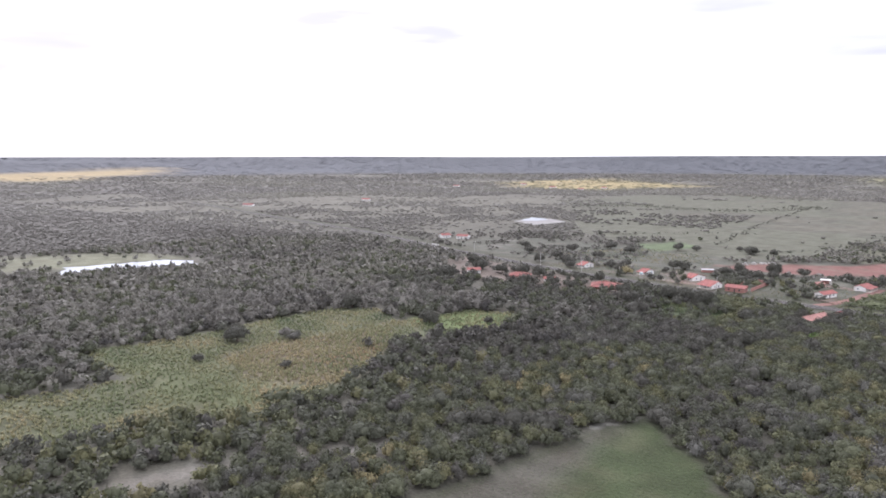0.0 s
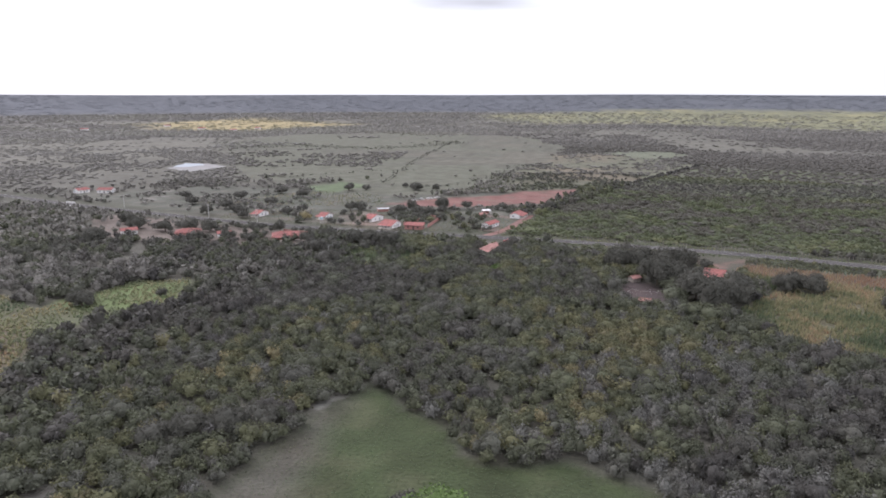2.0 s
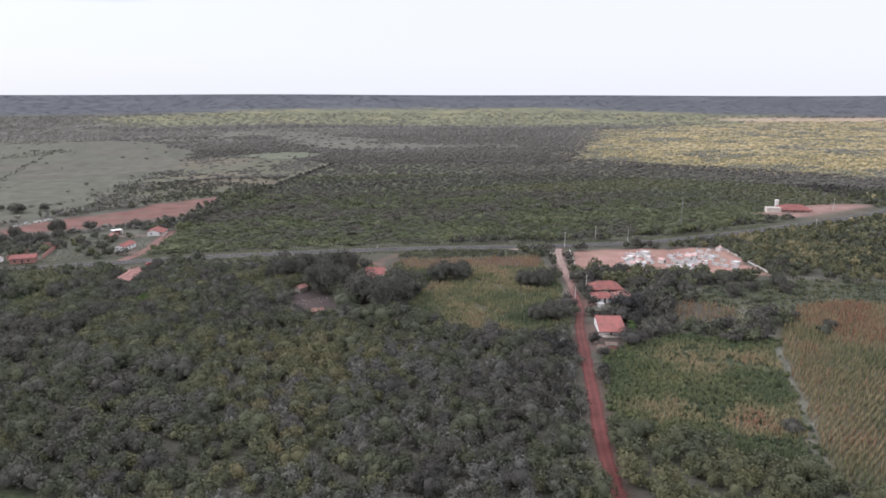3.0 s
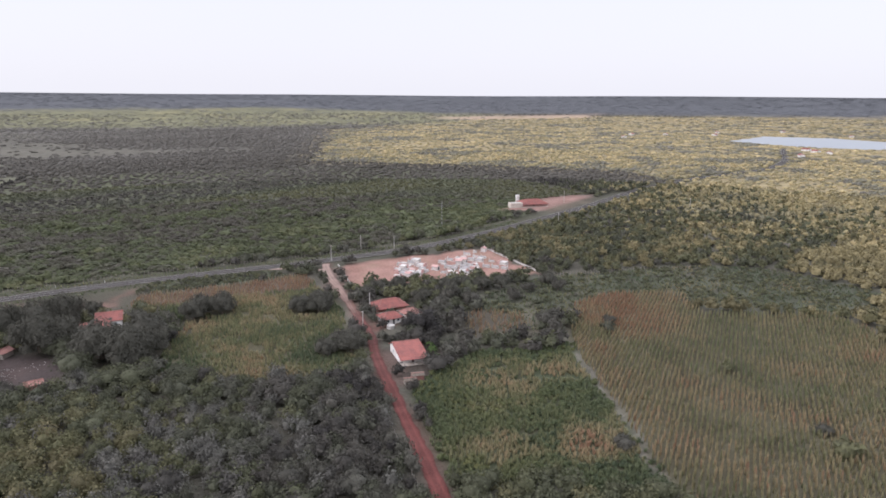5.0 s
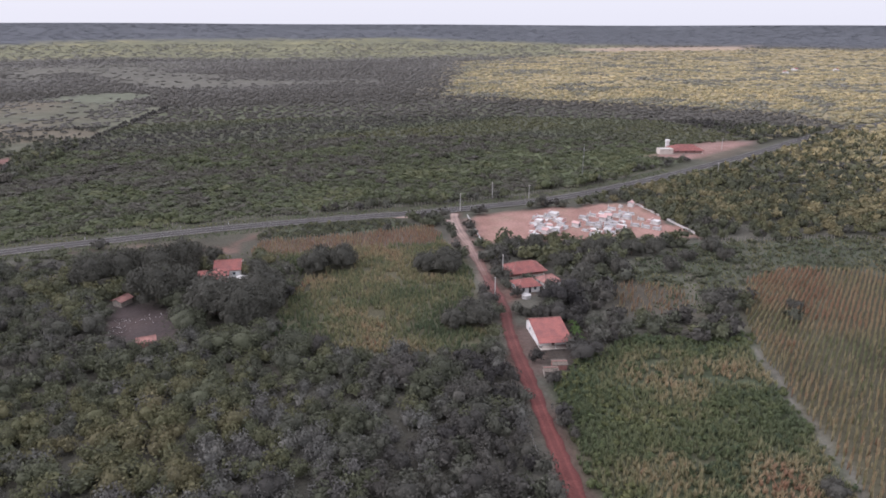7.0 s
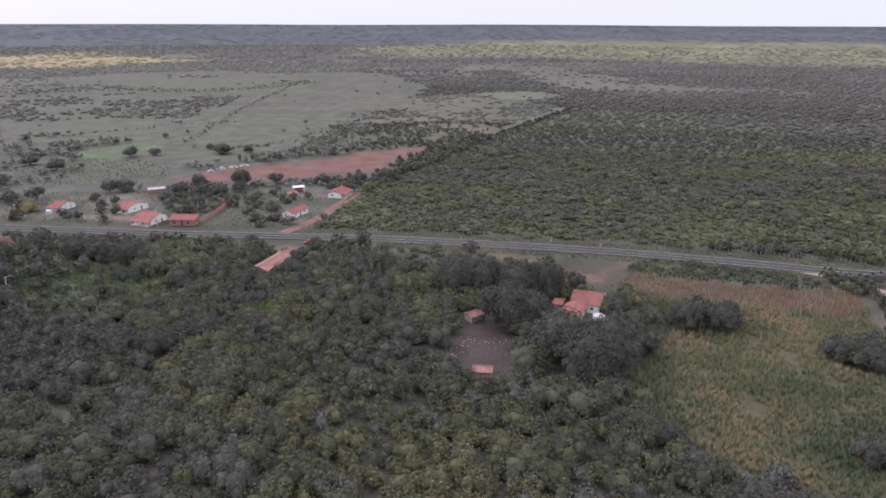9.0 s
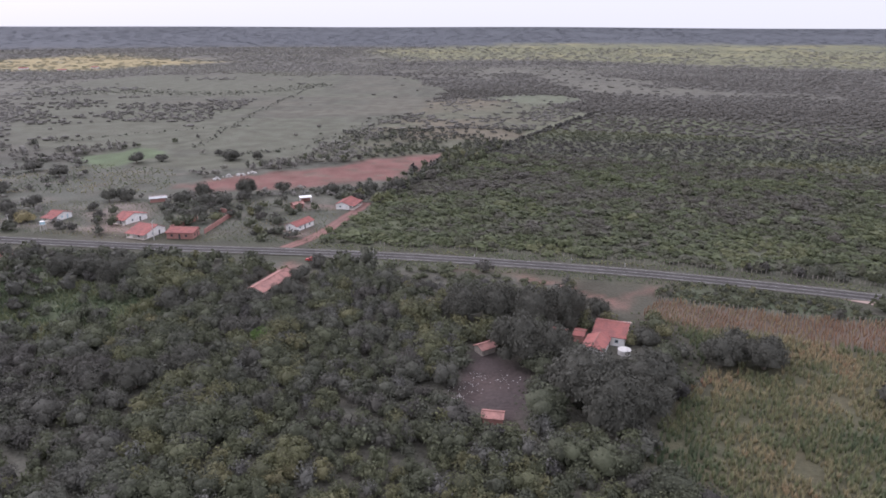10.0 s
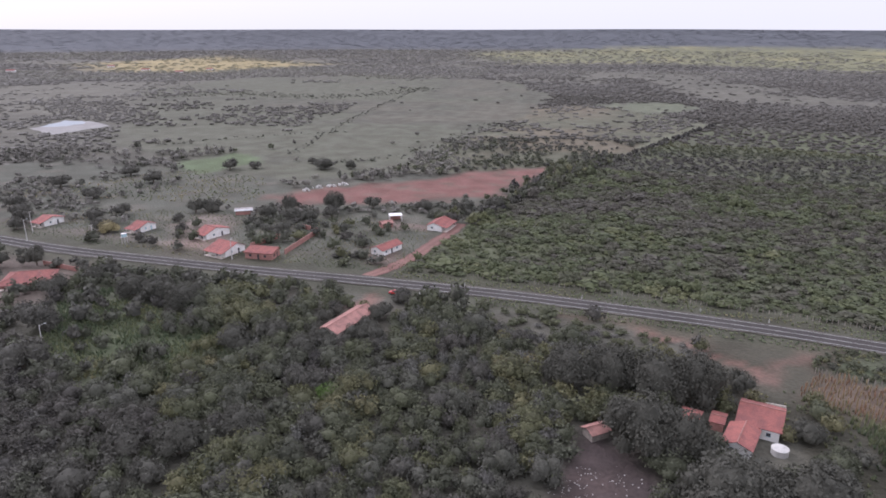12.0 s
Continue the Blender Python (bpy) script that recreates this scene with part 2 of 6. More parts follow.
BRICK = material("bare_red_brick", (0.36, 0.195, 0.165), vary=0.18, size=1.2, bump=0.2, fine=0.12, second=(0.29, 0.145, 0.12))
CREAM = material("cream_render", (0.62, 0.55, 0.48), vary=0.1, size=1.5, bump=0.1, fine=0.15)
AQUA = material("pale_blue_paint", (0.38, 0.52, 0.56), vary=0.1, size=1.2, bump=0.1, fine=0.1)
DARKWOOD = material("dark_painted_wood", (0.06, 0.055, 0.06), vary=0.2, size=0.6, bump=0.1, fine=0.05)
POSTWOOD = material("weathered_post", (0.33, 0.29, 0.25), vary=0.25, size=0.5, bump=0.3, fine=0.05, per_object=0.3)
CONCRETE = material("pole_concrete", (0.50, 0.48, 0.45), vary=0.12, size=1.0, bump=0.1, fine=0.1)
STEEL = material("galvanised_steel", (0.45, 0.46, 0.47), rough=0.45, vary=0.1, size=0.6, bump=0.0, metal=0.7)
PINK = material("pale_pink_paint", (0.55, 0.36, 0.33), vary=0.1, size=0.8, bump=0.1, fine=0.1)


# ---------------------------------------------------------------- building helpers
def part(name, bm, mat, parent=None, label="", smooth=False):
    me = bpy.data.meshes.new(name)
    bm.to_mesh(me)
    bm.free()
    me.materials.append(mat)
    if smooth:
        me.polygons.foreach_set("use_smooth", [True] * len(me.polygons))
    ob = new(name, me)
    if parent:
        ob.parent = parent
    if label:
        ob["label"] = label
    return ob


def empty(name, m):
    ob = new(name)
    ob.matrix_world = m
    return ob


def add_box(bm, lo, hi, turn=None):
    vs = bmesh.ops.create_cube(bm, size=1.0)["verts"]
    a, b = Vector(lo), Vector(hi)
    for v in vs:
        v.co = Vector(((v.co.x + 0.5) * (b.x - a.x) + a.x, (v.co.y + 0.5) * (b.y - a.y) + a.y, (v.co.z + 0.5) * (b.z - a.z) + a.z))
        if turn:
            v.co = turn @ v.co
    return vs


def box(lo, hi, bevel=0.0):
    bm = bmesh.new()
    add_box(bm, lo, hi)
    if bevel:
        bmesh.ops.bevel(bm, geom=bm.edges[:], offset=bevel, segments=1, affect="EDGES")
    return bm


def add_rod(bm, a, b, r0, r1, sides=7):
    """A tapered round bar from a to b."""
    a, b = Vector(a), Vector(b)
    turn = (b - a).to_track_quat("Z", "Y")
    rings = [[bm.verts.new(p + turn @ Vector((r * math.cos(2 * math.pi * k / sides), r * math.sin(2 * math.pi * k / sides), 0))) for k in range(sides)]
             for p, r in ((a, r0), (b, r1))]
    for k in range(sides):
        bm.faces.new((rings[0][k], rings[0][(k + 1) % sides], rings[1][(k + 1) % sides], rings[1][k]))
    bm.faces.new(rings[0][::-1]), bm.faces.new(rings[1])


def rod(a, b, r0, r1=None, sides=8):
    bm = bmesh.new()
    add_rod(bm, a, b, r0, r0 if r1 is None else r1, sides)
    return bm


# ---------------------------------------------------------------- plan
HIGHWAY = np.array([(-1100, 470), (-761, 382), (-629, 353), (-502, 322), (-393, 283), (-314, 260), (-258, 244), (-202, 231), (-147, 224), (-109, 220), (-66, 217),
                    (-19, 212.5), (22, 206), (68, 197), (115, 184), (150, 173), (190, 164), (219, 159.5), (250, 159.5), (300, 163), (365, 171),
                    (428, 180), (511, 195), (620, 205), (720, 195), (813, 190), (930, 215), (1061, 263), (1140, 290)], float)
RED_ROAD = np.array([(160, 164), (153, 153), (137, 120), (129, 102), (122, 88), (112, 67), (100, 48), (88, 26), (76, 4), (69, -9), (58, -29), (48, -50), (30, -88), (0, -150), (-40, -235), (-62, -290)], float)
TRACK = np.array([(-68, 218), (-64, 225), (-60, 232), (-56, 241), (-53, 250), (-50, 262), (-47, 274), (-44.5, 285), (-42, 299)], float)
LANE = np.array([(151, 154), (147, 162), (139, 170), (128, 177), (116, 182)], float)
MOUTH = np.array([(152, 156), (149, 149), (143.5, 136), (136, 117), (128, 101), (121, 87)], float)


def smooth_line(pts, step=4.0):
    """A curve through the points, as points about step metres apart."""
    out = []
    for i in range(len(pts) - 1):
        p0, p1, p2, p3 = pts[max(i - 1, 0)], pts[i], pts[i + 1], pts[min(i + 2, len(pts) - 1)]
        n = max(2, int(np.hypot(*(p2 - p1)) / step))
        for k in range(n):
            t = k / n
            out.append(0.5 * (2 * p1 + (p2 - p0) * t + (2 * p0 - 5 * p1 + 4 * p2 - p3) * t * t + (3 * p1 - p0 - 3 * p2 + p3) * t ** 3))
    return np.array(out + [pts[-1]])


HIGHWAY, RED_ROAD, TRACK, LANE, MOUTH = (smooth_line(p) for p in (HIGHWAY, RED_ROAD, TRACK, LANE, MOUTH))


def off_line(p, line):
    """Distance of points from a polyline, and on which side they lie (positive to the left of its run)."""
    best, side = np.full(len(p), 1e9), np.zeros(len(p))
    for a, b in zip(line[:-1], line[1:]):
        d = b - a
        t = np.clip(((p - a) @ d) / (d @ d), 0, 1)
        q = p - (a + t[:, None] * d)
        r = np.hypot(q[:, 0], q[:, 1])
        near = r < best
        best[near] = r[near]
        side[near] = (d[0] * q[near, 1] - d[1] * q[near, 0])
    return best, np.sign(side)


def inside(p, poly, edge=0.0):
    """Signed distance from a polygon: negative inside."""
    poly = np.array(poly, float)
    best, odd = np.full(len(p), 1e9), np.zeros(len(p), bool)
    for a, b in zip(poly, np.roll(poly, -1, 0)):
        d = b - a
        t = np.clip(((p - a) @ d) / (d @ d), 0, 1)
        q = p - (a + t[:, None] * d)
        best = np.minimum(best, np.hypot(q[:, 0], q[:, 1]))
        cross = (a[1] > p[:, 1]) != (b[1] > p[:, 1])
        odd ^= cross & (p[:, 0] < d[0] * (p[:, 1] - a[1]) / (d[1] if d[1] else 1e-9) + a[0])
    return np.where(odd, -best, best)


def vnoise(p, size, seed=0):
    """Smooth value noise of points, 0 to 1."""
    q = p / size
    i = np.floor(q).astype(np.int64)
    f = q - i
    f = f * f * (3 - 2 * f)

    def h(x, y):
        n = (x * 374761393 + y * 668265263 + seed * 974634777) & 0xFFFFFFFF
        n = ((n ^ (n >> 13)) * 1274126177) & 0xFFFFFFFF
        return ((n ^ (n >> 16)) & 0xFFFF) / 65535.0

    x, y = i[:, 0], i[:, 1]
    top = h(x, y) * (1 - f[:, 0]) + h(x + 1, y) * f[:, 0]
    low = h(x, y + 1) * (1 - f[:, 0]) + h(x + 1, y + 1) * f[:, 0]
    return top * (1 - f[:, 1]) + low * f[:, 1]


def fbm(p, size, seed=0):
    return 0.55 * vnoise(p, size, seed) + 0.28 * vnoise(p, size / 2.1, seed + 1) + 0.17 * vnoise(p, size / 4.3, seed + 2)


CLEARING = [(-78, 6), (-65, -6), (-50, -19), (-45, -31), (-39, -33.5), (-34, -33.5), (-20, -29), (-14, -33), (-3, -38), (12, -60), (0, -120), (-60, -140), (-130, -130), (-101, -79), (-98, -62), (-93, -41), (-87, -17)]
STRAW_FIELD = [(-270, -128), (-252, -99), (-247, -80), (-282, -80), (-297, -69), (-290, -47), (-281, -14), (-282, 21), (-273, 53), (-252, 64), (-227, 51), (-214, 92), (-190, 103), (-175, 78), (-183, 53), (-204, 24), (-184, -11), (-175, -38), (-182, -58), (-177, -73), (-193, -88), (-202, -107), (-205, -122), (-230, -150)]
STRAW_BROWN = [(-244, -39), (-243, -10), (-233, 16), (-225, 43), (-201, 17), (-186, -13), (-180, -34), (-202, -47), (-219, -48)]
STRAW_GREEN = [(-226, 52), (-212, 90), (-191, 101), (-177, 78), (-194, 53)]
PASTURE = [(-7, 908), (-94, 1182), (-360, 1226), (-539, 1156), (-600, 927), (-430, 640), (-352, 472), (-278, 432), (-225, 392), (-172, 372), (-130, 378), (-103, 402), (-86, 523), (-42, 661), (-34, 766)]
STRIP_FIELD = [(31, 812), (115, 865), (162, 790), (101, 737)]
RED_YARD = [(-5, 432), (-31, 424), (-69, 392), (-95, 371), (-132, 350), (-149, 327), (-132, 316), (-82, 329), (-37, 350), (-9, 410)]
VILLAGE = [(-62, 224), (-54, 250), (-47, 282), (-42, 310), (-5, 435), (-60, 402), (-130, 375), (-172, 372), (-235, 392), (-330, 395), (-430, 330), (-330, 268), (-258, 250), (-147, 230)]
VILLAGE_NEAR = [(-50, 226), (-56, 262), (-50, 292), (-100, 300), (-240, 290), (-258, 252), (-147, 232)]
BRUSH_HOUSES = [(-144, 294), (-136, 312), (-115, 308), (-103, 276), (-112, 262), (-127, 264), (-138, 274)]
BRUSH_LINE = [(-106, 300), (-96, 314), (-63, 328), (-45, 345), (-34, 335), (-40, 308), (-56, 300), (-80, 304)]
BRUSH_WEST = [(-320, 352), (-286, 346), (-262, 320), (-236, 300), (-224, 288), (-245, 276), (-270, 288), (-296, 306)]
VILLAGE_SOUTH = [(-165, 176), (-168, 218), (-205, 224), (-262, 238), (-330, 258), (-335, 225), (-290, 178), (-240, 172)]
BUSH_STRIP = [(72, 182), (83, 187), (96, 184), (127, 172), (131, 165), (142, 157), (141, 155), (112, 160), (90, 166), (69, 173)]
GREEN_PLOT = [(302, 306), (400, 248), (345, 190), (317, 174), (255, 190), (256, 249)]
MAIZE_WEST = [(69, 171), (90, 164), (112, 158), (141, 153), (136, 140), (126, 131), (113, 137), (99, 144), (72, 150), (61, 159)]
GRASS_WEST = [(61, 159), (72, 150), (99, 144), (113, 137), (126, 131), (136, 140), (121, 96), (108, 76), (93, 48), (84, 42), (60, 62), (42, 84), (56, 108), (70, 124), (70, 140)]
MAIZE_EAST = [(193, 36), (215, 36), (243, 17), (225, -5), (259, -39), (253, -56), (160, -130), (120, -100), (97, -61), (134, -16), (161, 14)]
MAIZE_SMALL = [(135, 41), (150, 56), (160, 57), (171, 45), (162, 33), (153, 30)]
PLOT_GREEN = [(106, 26), (128, 30), (149, 12), (161, 13), (132, -18), (97, -61), (85, -46), (81, -34), (69, -27), (66, -22), (72, -10), (91, 20)]
LOW_GREEN = [(-30, 206), (4, 200), (30, 190), (44, 176), (22, 172), (-4, 180), (-28, 190)]
FARM_GARDEN = [(50, 149), (57, 160), (68, 161), (76, 151), (75, 125), (62, 112), (54, 124), (54, 138)]
CEMETERY = [(162, 157), (144, 121), (226, 79), (246, 133)]
LAYBY = [(5, 202), (30, 198), (85, 188), (76, 176), (63, 158), (48, 152), (40, 168), (44, 180), (20, 194)]
YARD = [(1, 108), (2, 115), (5, 128), (11, 135), (18, 131), (22, 123), (22, 112), (19, 95), (13, 93), (6, 102)]
SCHOOL_YARD = [(349, 212), (362, 188), (392, 178), (450, 196), (470, 208), (430, 224), (400, 222)]
POND_NEAR = [(-508, 0), (-538, 20), (-526, 48), (-513, 86), (-490, 98), (-474, 90), (-485, 62), (-503, 36), (-504, 16)]
POND_MEADOW = [(-639, 9), (-611, 51), (-560, 96), (-500, 100), (-520, 60), (-530, 13), (-547, -22)]
POND_VILLAGE = [(-456, 519), (-471, 588), (-430, 574), (-400, 562), (-415, 505)]
LAKE = [(1247, 426), (1442, 440), (1490, 330), (1455, 221), (1530, 60), (1360, -30), (1215, 60), (1239, 170), (1205, 256), (1205, 320)]
# far land lying in a patch of sun, which its colours stand for
SUNLIT_LAND = [(450, 610), (570, 430), (650, 290), (600, 200), (505, 125), (450, 60), (480, -30), (560, -250), (1800, -400), (2700, 500), (1900, 1500), (900, 1200)]
GRASSY = [(-153, 200), (-140, 186), (-117, 180), (-100, 172), (-84, 166), (-80, 150), (-99, 136), (-112, 122), (-122, 140), (-142, 150), (-162, 185)]
OPEN_SOUTH = [(158, 69), (218, 73), (290, 38), (318, 5), (310, -45), (274, -57), (259, -37), (230, 2), (243, 17), (215, 36), (193, 36), (172, 28), (156, 28), (150, 40), (166, 45)]
YOUNG_CROP = [(-252, 404), (-228, 451), (-195, 425), (-214, 376)]
SCRUB_PLOT = [(-54, 225), (-51, 250), (-44, 280), (-38, 297), (61, 508), (138, 653), (420, 560), (520, 400), (470, 215), (250, 172), (60, 210)]
PALE_FAR = [(-100, 1720), (200, 1800), (640, 1490), (1300, 1300), (1900, 1500), (1500, 2600), (300, 2750), (-300, 2300)]
FOOTPATH = np.array([(161, 15), (133, -17), (97, -60), (84, -76)], float)
BREAK = np.array([(38, 478), (62, 524), (96, 590), (134, 664)], float)
STRAW_WEST = [(-2235, 620), (-2300, 800), (-2566, 1237), (-2960, 1457), (-2840, 745), (-2700, 560)]
SANDY_FAR = [(1625, 1620), (2187, 1370), (1990, 1230), (1500, 1470)]
BACK_SCRUB = [(-5, 436), (-60, 404), (-103, 404), (-86, 523), (-42, 661), (-34, 766), (31, 812), (101, 737), (136, 655), (61, 510)]
STRAW_FAR = [(-1013, 1950), (-560, 1600), (-700, 1260), (-900, 1260), (-1150, 1500)]


def lift(p):
    """Height of the land: flat, then a slow rise towards the horizon."""
    d = np.hypot(p[:, 0], p[:, 1] + 90)
    rise = np.clip((d - 2100) / 2500, 0, 1)
    turn = np.arctan2(p[:, 0], p[:, 1])
    return rise ** 1.3 * (66 + 3.0 * np.sin(turn * 5.0 + 1.0) + 2.0 * np.sin(turn * 13.0))


def soil_colour(p):
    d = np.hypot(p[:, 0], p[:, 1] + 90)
    w = p + np.stack([vnoise(p, 9, 3) - 0.5, vnoise(p, 9, 4) - 0.5], 1) * np.clip(d / 40, 3, 40)[:, None]
    n1, n2, n3 = fbm(p, 40, 11)[:, None], fbm(p, 9, 12)[:, None], fbm(p * np.array((0.45, 1.0)), 60, 13)[:, None]
    wooded = np.clip((d - 420) / 150, 0, 1) * np.clip((fbm(p, 230, 45) - 0.26) * 7, 0.1, 1)      # leaf litter under closed far woods, darkened to match the bushes' shaded sides
    wooded = (wooded * ~((p[:, 0] < -150) & (p[:, 1] > 270) & (d < 1300)))[:, None]
    # soil brightens with distance: haze put into its colour
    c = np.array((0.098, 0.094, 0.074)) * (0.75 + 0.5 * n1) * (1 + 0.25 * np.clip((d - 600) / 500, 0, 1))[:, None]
    c = c * (1 - wooded) + np.array((0.088, 0.082, 0.070)) * (0.85 + 0.3 * n1) * wooded
    # the same blue haze put into the soil colour of the far rise
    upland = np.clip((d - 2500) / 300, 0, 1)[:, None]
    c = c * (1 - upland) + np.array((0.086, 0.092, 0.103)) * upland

    def lay(poly, colour, soft, strength=1.0, patch=0.0, broad=None):
        nonlocal c
        s = np.clip(0.5 - inside(w, poly) / soft, 0, 1)[:, None] * strength
        if patch:
            s = s * np.clip((n2 - 0.5 + patch) * 5, 0, 1)
        if broad is not None:
            s = s * np.clip((n3 - 0.5 + broad) * 7, 0, 1)
        c = c * (1 - s) + np.array(colour) * (0.8 + 0.4 * n2) * s

    lay(SCRUB_PLOT, (0.084, 0.086, 0.056), 12)
    lay(SCRUB_PLOT, (0.098, 0.108, 0.060), 12, 0.8, broad=0.0)
    lay(GREEN_PLOT, (0.085, 0.110, 0.056), 20)
    lay(GREEN_PLOT, (0.115, 0.130, 0.062), 20, 0.8, 0.0)
    # sunlight put into the soil colour of the far sunny patch
    lay(SUNLIT_LAND, (0.31, 0.26, 0.145), 90)
    lay(SUNLIT_LAND, (0.23, 0.20, 0.115), 90, 0.9, broad=-0.02)
    lay(PALE_FAR, (0.165, 0.165, 0.092), 130)
    lay(PALE_FAR, (0.23, 0.215, 0.11), 130, 0.9, broad=-0.05)
    lay(SANDY_FAR, (0.38, 0.29, 0.21), 60)
    lay(STRAW_WEST, (0.30, 0.24, 0.13), 90)
    lay(POND_MEADOW, (0.155, 0.158, 0.105), 16)
    lay(BACK_SCRUB, (0.110, 0.110, 0.074), 14)
    lay(BACK_SCRUB, (0.145, 0.122, 0.085), 14, 0.8, broad=-0.06)
    lay(STRAW_FAR, (0.29, 0.24, 0.12), 100)
    lay(PASTURE, (0.108, 0.110, 0.078), 14)
    lay(PASTURE, (0.086, 0.084, 0.064), 14, 0.8, broad=0.03)
    lay(PASTURE, (0.130, 0.120, 0.090), 14, 0.7, broad=-0.10)
    lay(PASTURE, (0.095, 0.092, 0.07), 14, 0.5, -0.04)
    lay(STRIP_FIELD, (0.125, 0.135, 0.09), 10)
    lay(VILLAGE, (0.092, 0.094, 0.072), 12)
    lay(VILLAGE, (0.122, 0.108, 0.088), 8, 0.6, -0.05)
    lay(VILLAGE_SOUTH, (0.15, 0.12, 0.10), 10, 0.8)
    lay(GRASSY, (0.080, 0.096, 0.050), 12, 0.9)
    lay(OPEN_SOUTH, (0.066, 0.074, 0.046), 10, 0.9)
    lay(OPEN_SOUTH, (0.100, 0.092, 0.072), 8, 0.6, -0.06)
    lay([(-171, 268), (-173, 290), (-154, 288), (-138, 262), (-133, 228), (-148, 228), (-152, 248)], (0.185, 0.150, 0.128), 8, 0.85)
    lay([(-78, 254), (-61, 250), (-60, 232), (-72, 236)], (0.185, 0.140, 0.118), 5, 0.8)
    lay(YOUNG_CROP, (0.105, 0.135, 0.07), 8)
    lay(RED_YARD, (0.185, 0.088, 0.074), 12, 0.95)
    lay(RED_YARD, (0.12, 0.092, 0.07), 9, 0.8, -0.05)
    lay(CLEARING, (0.042, 0.056, 0.021), 4)
    lay(CLEARING, (0.060, 0.064, 0.032), 6, 0.7, -0.04)
    lay(CLEARING, (0.040, 0.047, 0.024), 6, 0.7, broad=-0.03)
    lay([(-79, 2), (-80, -17), (-80, -38), (-77, -62), (-70, -110), (-128, -130), (-101, -79), (-98, -62), (-93, -41), (-87, -17)], (0.076, 0.069, 0.056), 9, 0.85)
    lay(STRAW_FIELD, (0.088, 0.094, 0.050), 6)
    lay(STRAW_FIELD, (0.090, 0.104, 0.046), 10, 0.8, broad=0.0)
    lay(STRAW_FIELD, (0.100, 0.092, 0.056), 6, 0.5, -0.03)
    lay(STRAW_BROWN, (0.125, 0.104, 0.068), 10)
    lay(STRAW_GREEN, (0.105, 0.135, 0.052), 6)
    lay(GRASS_WEST, (0.098, 0.094, 0.056), 4)
    lay(GRASS_WEST, (0.108, 0.096, 0.058), 4, 0.8, -0.02)
    lay(FARM_GARDEN, (0.060, 0.057, 0.040), 6)
    lay(MAIZE_WEST, (0.115, 0.088, 0.066), 4)
    lay(BUSH_STRIP, (0.085, 0.10, 0.058), 4)
    lay(MAIZE_EAST, (0.092, 0.084, 0.052), 3)
    lay(MAIZE_SMALL, (0.078, 0.066, 0.048), 5, 0.8)
    lay(PLOT_GREEN, (0.060, 0.072, 0.040), 4)
    lay(PLOT_GREEN, (0.090, 0.082, 0.050), 4, 0.7, -0.02)
    lay(CEMETERY, (0.33, 0.195, 0.160), 2)
    lay(CEMETERY, (0.25, 0.175, 0.130), 2, 0.7, -0.02)
    lay(LAYBY, (0.072, 0.067, 0.048), 5)
    lay(LAYBY, (0.112, 0.078, 0.060), 7, 0.6, -0.05)
    lay(YARD, (0.062, 0.048, 0.045), 5)
    lay(YARD, (0.092, 0.068, 0.063), 4, 0.7, -0.05)
    lay(SCHOOL_YARD, (0.26, 0.16, 0.135), 7)
    lay([(97, 30), (102, 50), (120, 50), (128, 36), (116, 27), (104, 24)], (0.070, 0.058, 0.048), 5, 0.9)
    # bare edge of the clearing, paths, verges
    for line, wide, colour, strength in (
            (np.array([(-80, 5), (-84, -6), (-87, -14)], float), 1.2, (0.28, 0.27, 0.24), 0.8),
            (BREAK, 8, (0.135, 0.140, 0.092), 0.9),
            (FOOTPATH, 1.8, (0.160, 0.150, 0.125), 0.85),
            (np.array([(-128, -60), (-138, -74), (-150, -92), (-160, -110), (-166, -124)], float), 5, (0.18, 0.168, 0.145), 0.8),
            (np.array([(-345, 305), (-352, 350), (-366, 410)], float), 4, (0.22, 0.205, 0.18), 0.9),
            (np.array([(-300, 262), (-230, 254), (-185, 248), (-160, 244), (-140, 232)], float), 9, (0.175, 0.150, 0.130), 0.75),
            (np.array([(-150, 248), (-140, 236), (-128, 228)], float), 11, (0.23, 0.165, 0.14), 0.9),
            (np.array([(-52, 218), (-56, 229), (-59, 236)], float), 1.5, (0.2, 0.15, 0.125), 0.9),
            (np.array([(-70, 238), (-64, 236), (-58, 234)], float), 4.5, (0.19, 0.14, 0.12), 0.9),
            (np.array([(151, 22), (158, 28), (172, 40), (186, 50)], float), 3.5, (0.135, 0.122, 0.092), 0.8),
            (np.array([(-62, 206), (-60, 200), (-62, 192)], float), 4, (0.24, 0.135, 0.11), 0.9),
            (np.array([(-76, 290), (-68, 285), (-56, 284)], float), 4, (0.2, 0.145, 0.125), 0.8),
            (np.array([(4, 200), (16, 199), (29, 190), (44, 180), (52, 172), (56, 164)], float), 2.6, (0.20, 0.115, 0.092), 0.85),
            (np.array([(56, 164), (60, 176), (70, 184), (82, 189)], float), 3.2, (0.17, 0.11, 0.088), 0.7),
            (np.array([(112, 70), (122, 74), (130, 74)], float), 5, (0.21, 0.105, 0.085), 0.8),
            (np.array([(104, 46), (98, 36), (94, 28)], float), 4, (0.14, 0.10, 0.085), 0.8)):
        r, _ = off_line(w, line)
        s = np.clip(1.2 - r / wide, 0, 1)[:, None] * strength
        c = c * (1 - s) + np.array(colour) * (0.85 + 0.3 * n2) * s
    r, side = off_line(p, HIGHWAY)
    s = np.clip((16 + 5 * (side > 0) - r + 6 * (n1[:, 0] - 0.5)) / 6, 0, 1)[:, None] * 0.8
